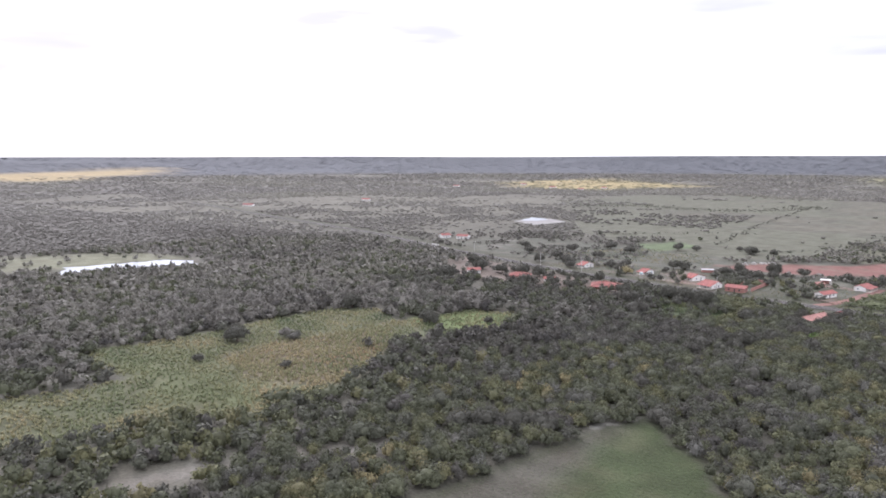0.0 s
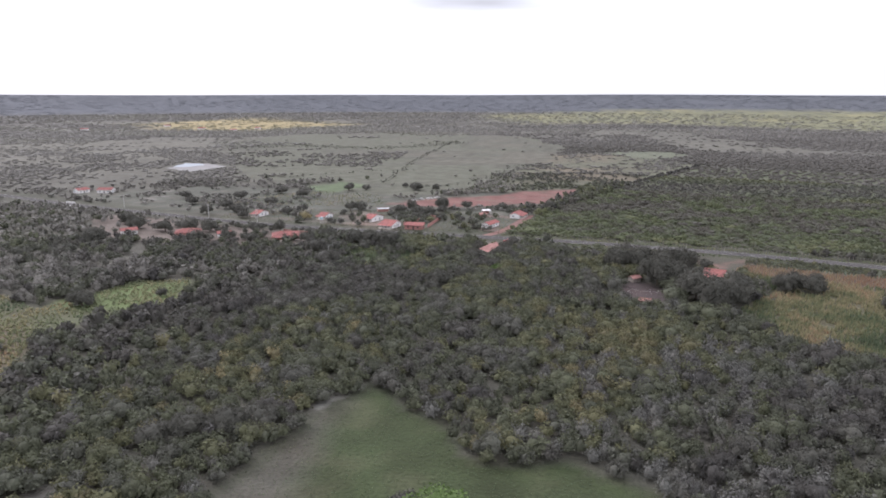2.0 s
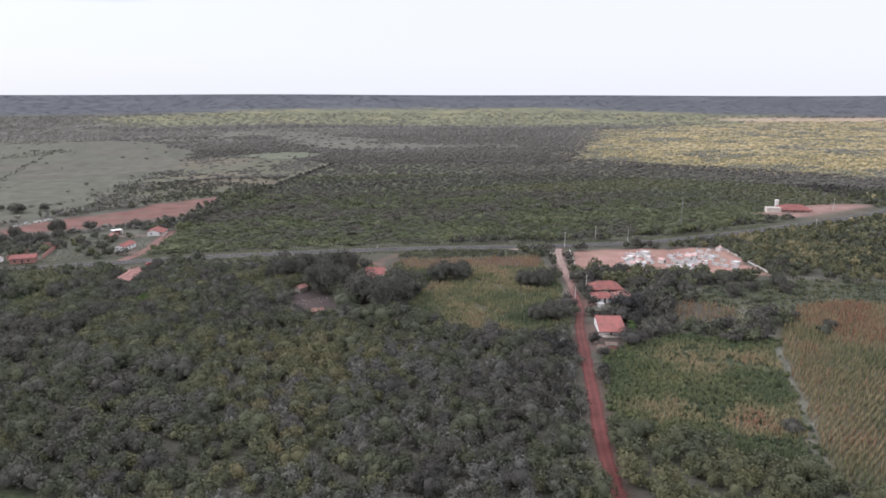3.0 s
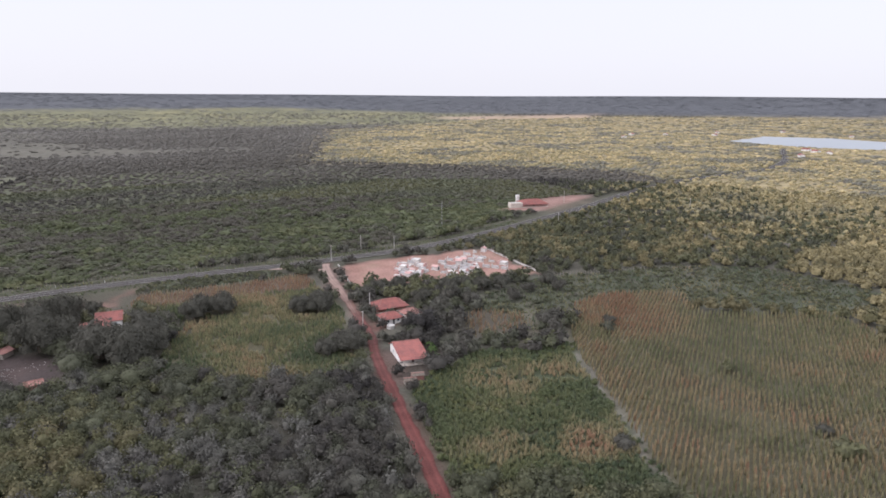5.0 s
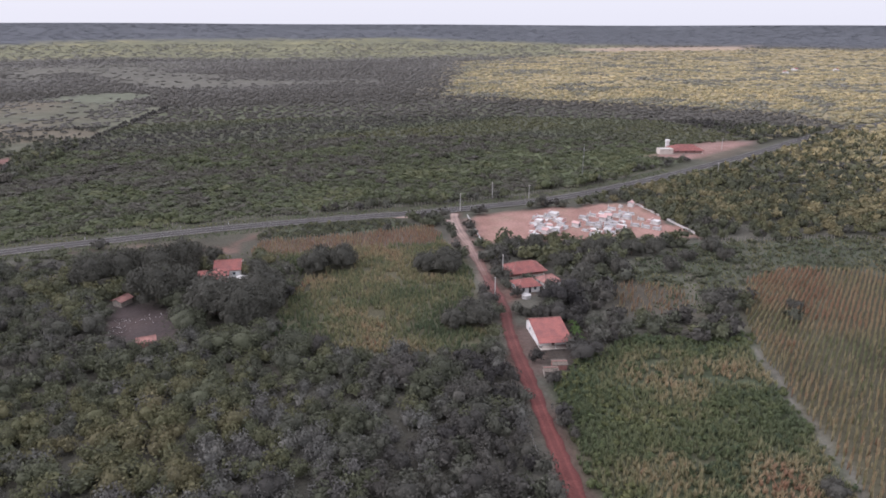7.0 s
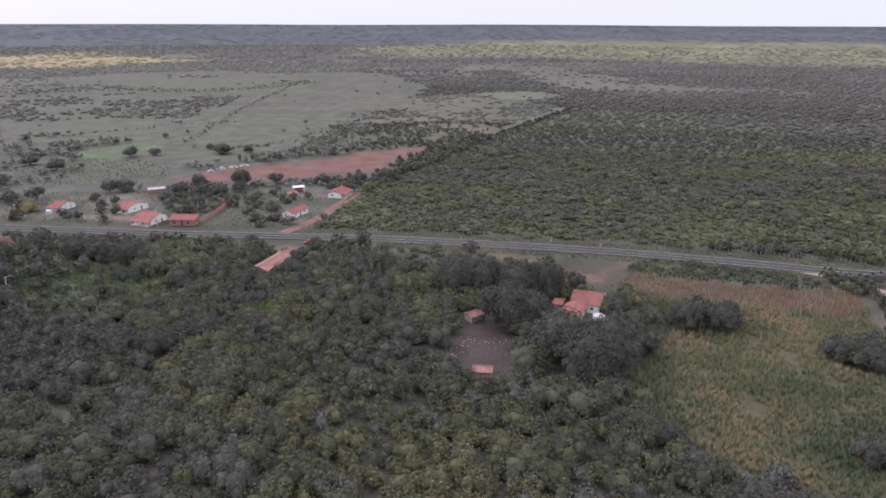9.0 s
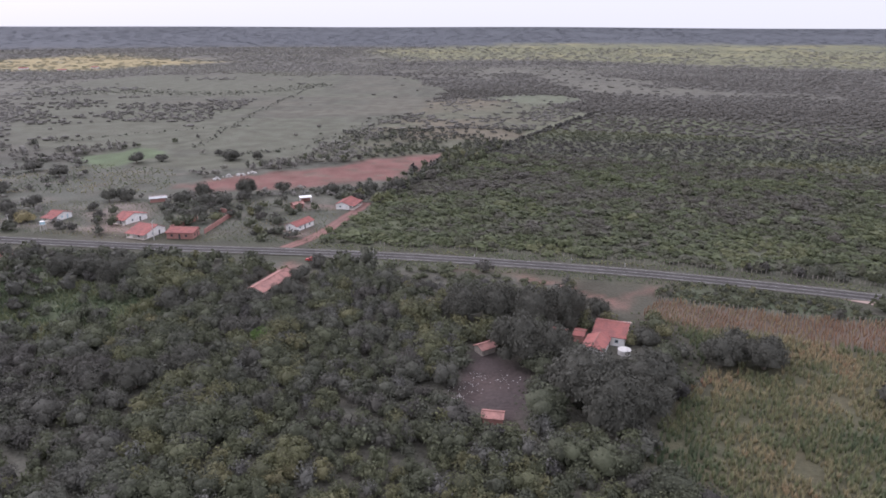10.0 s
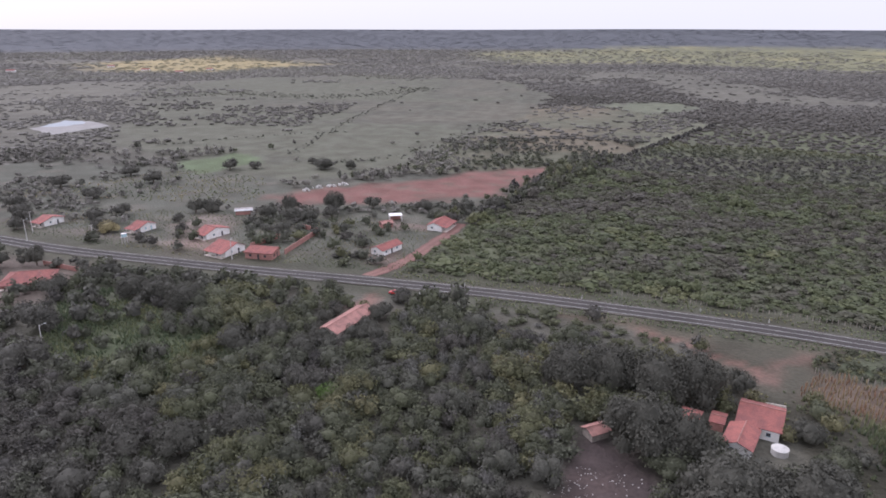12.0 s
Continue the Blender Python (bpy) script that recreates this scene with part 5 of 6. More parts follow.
for poly, count in (([(168, 121), (185, 137), (199, 138), (189, 119), (179, 111), (168, 115)], 24), ([(191, 117), (204, 126), (219, 125), (233, 131), (242, 128), (225, 115), (207, 102), (187, 101)], 36), ([(211, 103), (213, 95), (227, 95), (232, 112), (222, 108)], 6)):
    arr, tries = np.array(poly, float), 0
    while count and tries < 6000:
        tries += 1
        q = np.array([rnd.uniform(arr[:, 0].min(), arr[:, 0].max()), rnd.uniform(arr[:, 1].min(), arr[:, 1].max())])
        if inside(q[None], poly)[0] > 0 or any(math.hypot(q[0] - a, q[1] - b) < 2.6 + 1.4 * vnoise(q[None], 6, 9)[0] for a, b in placed):
            continue
        placed.append((q[0], q[1]))
        count -= 1
used = [0] * 4
for gx_, gy_ in placed:
    k = rnd.choices((0, 1, 2, 3), (6, 1.6, 3.2, 2.8))[0]
    s = rnd.uniform(0.95, 1.4)
    m = pose(gx_, gy_, 0, 0, 0, 24 + rnd.uniform(-9, 9) + rnd.choice((0, 180, 90))) @ Matrix.Diagonal((s, s, s * rnd.uniform(0.7, 1.0), 1))
    if not used[k]:
        protos_g[k].matrix_world = m
    else:
        copy_thing(protos_g[k], m)
    used[k] += 1


# ---------------------------------------------------------------- poles, mast, fences
def pole(x, y, tall, turn, arm=True, label="tall grey concrete utility pole with a crossarm"):
    p = empty("utility_pole", pose(x, y, 0, 0, rnd.uniform(-1, 1), turn))
    part("shaft", rod((0, 0, 0), (0, 0, tall), 0.19, 0.11, 8), CONCRETE, p)
    if arm:
        part("crossarm", box((-0.9, -0.06, tall - 0.45), (0.9, 0.06, tall - 0.32), 0.01), POSTWOOD, p)
        for k in (-0.8, 0.0, 0.8):
            part("insulator", rod((k, 0, tall - 0.32) if k else (0.13, 0, tall), (k, 0, tall - 0.1) if k else (0.13, 0, tall + 0.2), 0.06, 0.04, 6), WHITE, p)
    else:
        part("lamp_arm", rod((0, 0, tall - 0.2), (1.3, 0, tall + 0.25), 0.04, 0.035, 6), STEEL, p)
        part("lamp_head", box((1.2, -0.12, tall + 0.18), (1.75, 0.12, tall + 0.3), 0.03), STEEL, p)
    return tagged(p, label, "utility pole", "poles along the roads")


for px, py, tall, turn, arm in ((165, 166.5, 8.5, 110, True), (193, 178, 8, 70, True), (208, 167, 7, 80, True), (127.5, 86.5, 8, 60, True), (112.5, 71.5, 7.5, 60, True), (415, 201, 9, 80, True), (333, 146, 8.5, 80, True),
                                (455, 114, 9, 80, True), (-225, 248.5, 9.5, 80, True), (-194, 246, 6, 80, True), (-123, 230.5, 8, 90, False), (-422, 335, 9, 60, True), (-342, 277, 9, 60, True), (-260, 250, 9, 60, True), (-219, 238, 9, 70, False), (-140, 150, 7, 40, False)):
    pole(px, py, tall, turn, arm, label="tall grey concrete utility pole with a crossarm" if arm else "concrete pole with a street lamp arm")

mast = empty("lattice_mast", pose(254, 176, 0))
corners = [(0.45 * math.cos(a), 0.45 * math.sin(a)) for a in (0.3, 0.3 + 2 * math.pi / 3, 0.3 + 4 * math.pi / 3)]
for cx, cy in corners:
    part("leg", rod((cx, cy, 0), (cx * 0.6, cy * 0.6, 20), 0.05, 0.04, 5), STEEL, mast)
bm = bmesh.new()
for k in range(20):
    for i in range(3):
        s0, s1 = 1 - 0.4 * k / 20, 1 - 0.4 * (k + 1) / 20
        a, b = corners[i], corners[(i + 1) % 3]
        add_rod(bm, (a[0] * s0, a[1] * s0, k), (b[0] * s1, b[1] * s1, k + 1), 0.025, 0.025, 4)
tagged(part("bracing", bm, STEEL, mast), kind="stuff")
part("antenna", rod((0, 0, 19.5), (0, 0, 22), 0.05, 0.02, 5), WHITE, mast)
tagged(mast, "slender galvanised lattice radio mast in the scrub", "mast")


def fence(line, gap, tall, label):
    """Rough wooden posts along a line, with strands of wire."""
    f = empty("fence", pose(line[0][0], line[0][1], 0))
    runs, o = smooth_line(np.array(line, float), gap), np.array(line[0], float)
    shapes = []
    for k in range(4):
        lean = (rnd.uniform(-0.06, 0.06), rnd.uniform(-0.06, 0.06))
        bm = rod((0, 0, -0.1), (lean[0], lean[1], tall * rnd.uniform(0.85, 1.1)), 0.10, 0.08, 6)
        me = bpy.data.meshes.new("post")
        bm.to_mesh(me), bm.free()
        me.materials.append(POSTWOOD)
        shapes.append(me)
    for p in runs:
        ob = new("post", rnd.choice(shapes))
        ob.parent = f
        ob.location = (p[0] - o[0] + rnd.uniform(-0.1, 0.1), p[1] - o[1] + rnd.uniform(-0.1, 0.1), 0)
        ob.rotation_euler = (0, 0, rnd.uniform(0, 6))
    bm = bmesh.new()
    for z in (0.45, 0.85, 1.2):
        for a, b in zip(runs[:-1], runs[1:]):
            add_rod(bm, (*(a - o), z), (*(b - o), z), 0.008, 0.008, 3)
    tagged(part("wire_strands", bm, STEEL, f), kind="stuff")
    return tagged(f, label, "fence")


def beside(line, off, x0, x1):
    d = np.gradient(line, axis=0)
    d /= np.hypot(d[:, 0], d[:, 1])[:, None]
    q = line + np.stack([-d[:, 1], d[:, 0]], 1) * off
    return q[(q[:, 0] >= x0) & (q[:, 0] <= x1)][::3]


fence(beside(HIGHWAY, 12.6, -34, 330), 1.6, 1.6, "wire fence on rough wooden posts along the paved road")
fence([(221, 75), (244, 59), (267, 48), (289, 32)], 1.4, 1.7, "wooden post fence at the edge of the scrub")
fence(beside(RED_ROAD, -4.6, 40, 108), 2.4, 1.5, "wire fence on thin posts beside the red earth road")
fence([(27, 123), (26, 116), (22, 103), (20, 95)], 1.8, 1.3, "rough stick fence of the farmyard")
fence([(69, 172), (90, 165), (112, 159), (141, 154.5)], 1.3, 1.5, "close fence of rough sticks along the maize plot")
for mx, my in ((47, 209), (66, 203.5), (-30, 218), (-44, 208), (10, 213)):
    mp = empty("marker_post", pose(mx, my, 0))
    part("shaft", box((-0.1, -0.06, -0.1), (0.1, 0.06, 1.15), 0.02), WHITE, mp)
    part("band", box((-0.105, -0.065, 0.85), (0.105, 0.065, 1.0)), DARKWOOD, mp)
    tagged(mp, "white roadside marker post with a dark band", "marker post", "marker posts along the road")


# ---------------------------------------------------------------- car
def banana(x, y, tall, seed):
    """A clump of banana plants: a soft stem and long drooping leaves that arch out from its top."""
    b, rng = empty("banana_plant", pose(x, y, 0)), np.random.default_rng(seed)
    part("stem", rod((0, 0, 0), (0.05, 0.03, tall * 0.6), 0.16, 0.10, 8), BARK, b, "pale fibrous stem")
    for k in range(8):
        a = k * 0.785 + rng.uniform(-0.3, 0.3)
        out, side, reach = Vector((math.cos(a), math.sin(a), 0)), Vector((-math.sin(a), math.cos(a), 0)), tall * rng.uniform(0.5, 0.7)
        bm, rows = bmesh.new(), []
        for i in range(6):
            f = i / 5
            mid = Vector((0.05, 0.03, tall * 0.58)) + out * reach * f + Vector((0, 0, tall * (0.55 * f - 0.62 * f * f)))
            w = 0.36 * math.sin(math.pi * min(0.08 + f * 0.9, 0.97)) + 0.03
            rows.append([bm.verts.new(mid - side * w - Vector((0, 0, 0.10))), bm.verts.new(mid), bm.verts.new(mid + side * w - Vector((0, 0, 0.10)))])
        for p, q in zip(rows[:-1], rows[1:]):
            for i in (0, 1):
                bm.faces.new((p[i], p[i + 1], q[i + 1], q[i]))
        bmesh.ops.solidify(bm, geom=bm.faces[:], thickness=0.02)
        leaf = part("leaf", bm, FRESH, b, smooth=True)
        leaf.data.attributes.new("tint", "FLOAT", "POINT").data.foreach_set("value", np.full(len(leaf.data.vertices), rng.uniform(0, 0.8), np.float32))
    BUILT.append((x, y, 1.6))
    return tagged(b, "green banana plant with long drooping leaves", "banana plant", "banana plants by the house")


for k, (bx, by, high) in enumerate(((114.5, 36.5, 3.6), (116.4, 38.6, 3.2), (113.2, 33.4, 2.8), (118.2, 41.5, 3.4))):
    banana(bx, by, high, k)


def car(x, y, turn):
    c = empty("car", pose(x, y, 0.02, 0, 0, turn))
    red = material("red_car_paint", (0.42, 0.035, 0.03), rough=0.3, vary=0.06, size=1.0, bump=0.0, spec=0.6)
    glass = material("car_glass", (0.03, 0.035, 0.04), rough=0.08, vary=0.05, size=1.0, bump=0.0, spec=0.8)
    rubber = material("tyre_rubber", (0.025, 0.025, 0.025), vary=0.1, size=0.3, bump=0.1, fine=0.03)

    def loft(profile, half, taper):
        bm = bmesh.new()
        rows = [[bm.verts.new((px, s * (half - taper * max(0, pz - 0.8)), pz)) for px, pz in profile] for s in (-1, 1)]
        n = len(profile)
        for k in range(n):
            bm.faces.new((rows[0][k], rows[0][(k + 1) % n], rows[1][(k + 1) % n], rows[1][k]))
        bm.faces.new(rows[0][::-1]), bm.faces.new(rows[1])
        bmesh.ops.recalc_face_normals(bm, faces=bm.faces)
        bmesh.ops.bevel(bm, geom=bm.edges[:], offset=0.05, segments=2, affect="EDGES")
        return bm

    body = part("body", loft([(-2.0, 0.28), (2.0, 0.28), (2.08, 0.5), (2.0, 0.78), (1.05, 0.95), (-1.75, 1.0), (-2.05, 0.85), (-2.08, 0.45)], 0.84, 0.05), red, c, smooth=False)
    part("cabin", loft([(-1.72, 0.98), (1.05, 0.93), (0.35, 1.42), (-1.2, 1.46), (-1.6, 1.38)], 0.76, 0.3), glass, c, "dark glass cabin")
    part("roof_panel", box((-1.2, -0.55, 1.44), (0.32, 0.55, 1.49), 0.02), red, c)
    for lx, ly in ((1.25, 0.78), (1.25, -0.78), (-1.3, 0.78), (-1.3, -0.78)):
        w = part("wheel", rod((lx, ly - 0.1, 0.3), (lx, ly + 0.1, 0.3), 0.3, 0.3, 16), rubber, c)
        s = 1 if ly > 0 else -1
        part("rim", rod((lx, ly + s * 0.1, 0.3), (lx, ly + s * 0.115, 0.3), 0.19, 0.17, 12), STEEL, w)
    for s in (-1, 1):
        part("headlight", box((2.0, s * 0.6 - 0.16, 0.6), (2.075, s * 0.6 + 0.16, 0.74), 0.02), STEEL, c)
        part("tail_light", box((-2.1, s * 0.65 - 0.1, 0.6), (-2.04, s * 0.65 + 0.1, 0.85), 0.015), red, c)
    return tagged(c, "small red hatchback parked beside the paved road", "car")


car(-52.2, 206.3, 172)
BUILT.extend([(-52.2, 206.3, 8), (-60, 200, 8), (-49, 198, 7)])


# ---------------------------------------------------------------- single trees
def tree_shape(rng, tint, lobes=9, sprays=1100, spray=0.050, side=(0.3, 0.46)):
    """A tree of unit crown radius and unit height: trunk with limbs, and a crown of uneven lobes and leaf sprays."""
    t = empty("tree", pose(0, 0, 0))
    bm = bmesh.new()
    add_rod(bm, (0, 0, -0.02), (0.03, 0.02, 0.34), 0.075, 0.05, 7)
    for k in range(5):
        a = k * 1.26 + rng.uniform(-0.3, 0.3)
        add_rod(bm, (0.03, 0.02, 0.28 + 0.02 * k), (0.45 * math.cos(a), 0.45 * math.sin(a), rng.uniform(0.5, 0.7)), 0.04, 0.015, 5)
    part("trunk", bm, BARK, t)
    v, f = clump(rng, lobes, sprays, spray, 0.16, 0.79, side)
    me = quick_mesh("crown", v, f, FRESH if tint == KINDS["light"][1] else MANGO if tint == KINDS["dark"][1] else LEAF, True)
    me.attributes.new("tint", "FLOAT", "POINT").data.foreach_set("value", np.full(len(v), tint, np.float32))
    ob = new("crown", me)
    ob.parent = t
    return t


KINDS = {"dark": ("broad dark-green mango tree with a dense crown", 0.10), "mid": ("olive-green spreading tree with an uneven crown", 0.34), "light": ("bright green leafy tree", 0.62), "rust": ("tree with sparse rust-brown leaves", 1.0)}
rng_t = np.random.default_rng(3)
shapes = {k: [tree_shape(rng_t, KINDS[k][1]) for _ in range(n)] for k, n in (("dark", 4), ("mid", 5), ("light", 1), ("rust", 1))}
shapes["great"] = [tree_shape(rng_t, KINDS["dark"][1], 17, 4300, 0.033, (0.2, 0.36)) for _ in range(4)]
first = set()

def plant(kind, places):
    """Trees of one kind at x, y with crown radius and height."""
    for tx, ty, r, tall in places:
        src = rnd.choice(shapes["great" if kind == "dark" and r >= 6.5 else kind])
        ob = src if src.name not in first else copy_thing(src, Matrix.Identity(4))
        first.add(src.name)
        ob.matrix_world = pose(tx, ty, 0, 0, 0, rnd.uniform(0, 360)) @ Matrix.Diagonal((r, r * rnd.uniform(0.9, 1.1), tall, 1))
        tagged(ob, KINDS[kind][0], "tree", "single trees")
        BUILT.append((tx, ty, r * 0.75))


# round the farmyard
plant("dark", [(6, 154, 9, 12), (15, 154, 8.5, 12), (26, 151, 9.5, 12.5), (35, 152.5, 9, 12.5), (47, 158, 4.5, 6), (21, 129, 10, 14), (28, 126, 8, 12), (34, 109, 11, 14), (38, 98, 9.5, 13), (49, 111, 10.5, 12), (40, 115.5, 8.5, 8), (55, 120, 5.5, 7), (46, 101, 7.5, 10)])
# along the red road
plant("dark", [(57, 139, 4.3, 5), (59, 130, 3.0, 3.5), (73, 126, 7, 8.5), (84, 125, 7.5, 9), (79, 132, 6, 8), (113, 101, 7, 8.5), (109, 107, 6, 7.5), (119, 108, 5.5, 7), (97, 58, 7, 7.5), (90, 62, 5.5, 6.5)])
plant("mid", [(103, 66, 4, 5), (100, 70, 3.5, 4.5)])
# round the cemetery and the roadside houses
plant("mid", [(139, 103, 4.5, 6), (162, 77, 5.5, 7), (167, 29, 6.5, 7), (183, 58, 4.5, 6), (208, 54, 4.5, 5.5), (196, 62, 4, 5), (113, 57, 2.5, 2.2), (121, 57, 2.5, 2.2), (152, 71, 5, 6), (165, 66, 4.5, 6), (132, 66, 4, 5), (128, 48, 3, 2.6), (123, 55, 3.5, 3.5), (137, 42, 3, 2.5)])
plant("dark", [(148, 107, 4.5, 6), (156, 103, 5, 7), (151, 82, 5.5, 7), (171, 86, 5, 7), (184, 78, 5.5, 7), (178, 86, 5, 6.5), (193, 74, 5, 6.5), (148, 66, 4.5, 5), (214, 64, 5, 6)])
# in and behind the village
plant("mid", [(-204, 392, 7, 7.5), (-230, 349, 7, 8), (-199, 258, 5, 6)])
plant("dark", [(-147, 405, 7.5, 7), (-107, 307, 7, 10), (-129, 305, 5, 8), (-113, 288, 5.5, 6), (-118, 268, 5, 5), (-192, 211, 4.5, 8)])
plant("rust", [(-192, 254, 5, 6)])
# between the village houses
plant("dark", [(-122, 290, 5.5, 6), (-135, 292, 5, 6), (-268, 262, 5.5, 7), (-165, 296, 6, 7), (-172, 292, 5, 7), (-90, 316, 5, 6), (-64, 316, 5, 5.5), (-44, 318, 5.5, 6), (-30, 326, 6, 6.5), (-130, 408, 4, 6)])
plant("mid", [(-105, 296, 5, 6), (-236, 252, 4.5, 6), (-205, 282, 5, 6), (-172, 276, 3.5, 4), (-80, 241, 3, 2.4), (-76, 241.5, 2.6, 2.2), (-84, 240, 2.6, 2), (-160, 420, 4, 4.5), (-190, 398, 5, 5)])
# in the clearing and the straw field
plant("dark", [(-260, -22, 7.5, 8), (-268, 58, 7, 9), (-212, 58, 6.5, 7), (-114, -33, 6.5, 7), (-106, -29, 6.5, 7), (-98, -26, 6, 6.5), (-121, -38, 5.5, 6)])
plant("mid", [(-242, -4, 5, 4), (-247, -50, 3, 3.5), (-212, -33, 3, 3), (-188, 75, 3, 4), (-54, -55, 4.5, 4.5), (-57, -61, 4.5, 5)])
plant("light", [(-47, -57, 7.5, 7.5), (-40, -60, 5, 5)])
# south of the village
plant("dark", [(-250, 208, 6, 8), (-235, 206, 6, 8), (-262, 200, 6, 8), (-205, 206, 5.5, 7), (-212, 184, 6, 7), (-196, 182, 5, 6), (-165, 186, 6, 7), (-160, 199, 5, 6), (-230, 178, 6, 7), (-285, 205, 6.5, 8), (-300, 220, 6.5, 8), (-285, 165, 8, 9)])
plant("mid", [(-240, 262, 5.5, 7), (-250, 272, 6, 7), (-212, 272, 5, 6), (-265, 285, 6, 7)])
# taller crowns in the woodland south of the paved road
plant("dark", [(-115, 183, 7.5, 9), (-128, 189, 7, 8), (-138, 190, 6.5, 7.5), (-78, 165, 5.5, 7), (-67, 158, 5, 6.5), (-87, 160, 5.5, 7), (-76, 111, 6.6, 8), (-65, 119, 6.5, 8), (-40, 101, 4.5, 6)])
plant("mid", [(-150, 161, 8.5, 9.5), (-137, 139, 8, 8.5), (-86, 108, 6, 7.5), (-90, 96, 6, 6.5), (-58, 140, 5, 6.5), (-50, 122, 4.5, 6)])
plant("light", [(-52, 137, 3.6, 4.8)])
# west of the village and by the plots
plant("mid", [(-300, 300, 7, 7), (-275, 330, 7, 7), (-320, 325, 7, 7), (-240, 310, 6, 6), (-255, 365, 7, 7), (-66, 186, 3.5, 5), (-48, 200, 4.5, 4.5), (186, 14, 3.5, 3.5), (108, -40, 3.5, 3)])
plant("dark", [(-50, 170, 5, 6.5), (-52, 186, 4.5, 5.5), (-53.5, 177.5, 3.4, 4.4), (-56, 170.5, 3.6, 4.6), (-61.5, 166, 3.2, 3.8), (-65.5, 167.5, 3.6, 4.6), (-68.5, 172, 3.4, 4.2), (-68, 180, 3.2, 4.4), (152, -72, 3, 2.5)])
for group in shapes.values():
    for src in group:
        if src.name not in first:
            for o in (*src.children_recursive, src):
                bpy.data.objects.remove(o)


# ---------------------------------------------------------------- maize and grass
def blades(rng, count, wide, spread):
    """A tuft of unit height: narrow blades that lean out from the foot."""
    vs, fs = [], []
    for k in range(count):
        a = rng.uniform(0, 2 * np.pi)
        d, s = np.array((np.cos(a), np.sin(a), 0)), np.array((-np.sin(a), np.cos(a), 0))
        top = d * rng.uniform(0.3, 1) * spread + np.array((0, 0, rng.uniform(0.6, 1.0)))
        root = d * 0.1 * spread
        vs.append(np.array([root - s * wide, root + s * wide, top])), fs.append(np.array([[3 * k, 3 * k + 1, 3 * k + 2]]))
    return np.concatenate(vs), np.concatenate(fs)


def sow(name, poly, protos, step, tall, tint, label, category, rows=None, size=1.0, seed=1, patch=0.0, thin=1.0, spread_tint=0.1, parched=None):
    """Fills a plot with plants: in rows along a heading where given, else strewn."""
    rng = np.random.default_rng(seed)
    arr = np.array(poly, float)
    mid, reach = arr.mean(0), np.hypot(*(arr - arr.mean(0)).T).max() + 2
    if rows is None:
        p = jittered(rng, mid - reach, mid + reach, step)
    else:
        u, v = np.meshgrid(np.arange(-reach, reach, step * 0.55), np.arange(-reach, reach, step))
        q = np.stack([u.ravel(), v.ravel()], 1) + rng.normal(0, 0.19, (u.size, 2))
        c, s = math.cos(radians(rows)), math.sin(radians(rows))
        p = mid + q @ np.array(((c, s), (-s, c)))
    w = p + np.stack([vnoise(p, 7, 3) - 0.5, vnoise(p, 7, 4) - 0.5], 1) * 3
    keep = (inside(w, poly) < 0) & (rng.uniform(size=len(p)) < thin)
    if name != "maize":
        keep &= fbm(p, 5, seed + 80) > 0.3
    for x, y, clear in BUILT:
        keep &= np.hypot(p[:, 0] - x, p[:, 1] - y) > clear * 0.8
    keep &= (off_line(p, RED_ROAD)[0] > 2.6) & (off_line(w, FOOTPATH)[0] > 1.0)
    p = p[keep]
    t = np.clip(tint + patch * (fbm(p, 17, seed + 60) - 0.5) * 2 + rng.normal(0, spread_tint, len(p)), 0, 1)
    if parched:
        t = np.clip(t + parched[3] * np.clip(1.5 - np.hypot(p[:, 0] - parched[0], p[:, 1] - parched[1]) / parched[2], 0, 1), 0, 1)
    high = tall * rng.uniform(0.7, 1.2, len(p)) * (0.75 + 0.5 * fbm(p, 8, seed + 70))
    return tagged(mass(name, protos, p, np.full(len(p), size), high, t, GRASS, rng), label, category, kind="stuff")


rng_b = np.random.default_rng(9)
maize = [blades(rng_b, 10, 0.13, 0.36) for _ in range(5)]
tuft = [blades(rng_b, 10, 0.15, 0.7) for _ in range(6)]
sow("maize", MAIZE_EAST, maize, 1.4, 2.7, 0.56, "rows of dry yellowing maize", "maize", rows=22, seed=1, patch=0.45, thin=0.8, spread_tint=0.14, parched=(203, 28, 32, 0.38))
sow("maize", MAIZE_WEST, maize, 1.6, 2.1, 0.92, "rows of brown withered maize", "maize", rows=-28, seed=2, patch=0.15, thin=0.8)
sow("maize", MAIZE_SMALL, maize, 1.6, 2.8, 0.90, "small plot of brown withered maize", "maize", rows=22, seed=3, patch=0.2, thin=0.4)
sow("tall_grass", GRASS_WEST, tuft, 1.0, 1.9, 0.38, "tall straw-coloured grass with green patches", "grass", seed=4, patch=0.8, size=1.0, thin=0.9, spread_tint=0.13)
sow("tall_grass", FARM_GARDEN, tuft, 1.2, 0.9, 0.16, "weeds and rough grass beside the farmhouse", "grass", seed=14, patch=0.5, size=0.9, thin=0.4)
sow("tall_grass", GRASSY, tuft, 1.0, 1.3, 0.14, "tall green grass in a gap of the woodland", "grass", seed=10, patch=0.5, size=1.0, thin=0.95)
sow("short_grass", [(-300, 305), (-230, 388), (-172, 372), (-156, 338), (-160, 312)], tuft, 2.2, 0.7, 0.35, "rough dry grass behind the village", "grass", seed=11, patch=0.8, size=1.4, thin=0.6)
sow("short_grass", VILLAGE_NEAR, tuft, 1.5, 0.5, 0.25, "rough short grass between the village houses", "grass", seed=9, patch=0.6, size=0.8, thin=0.7)
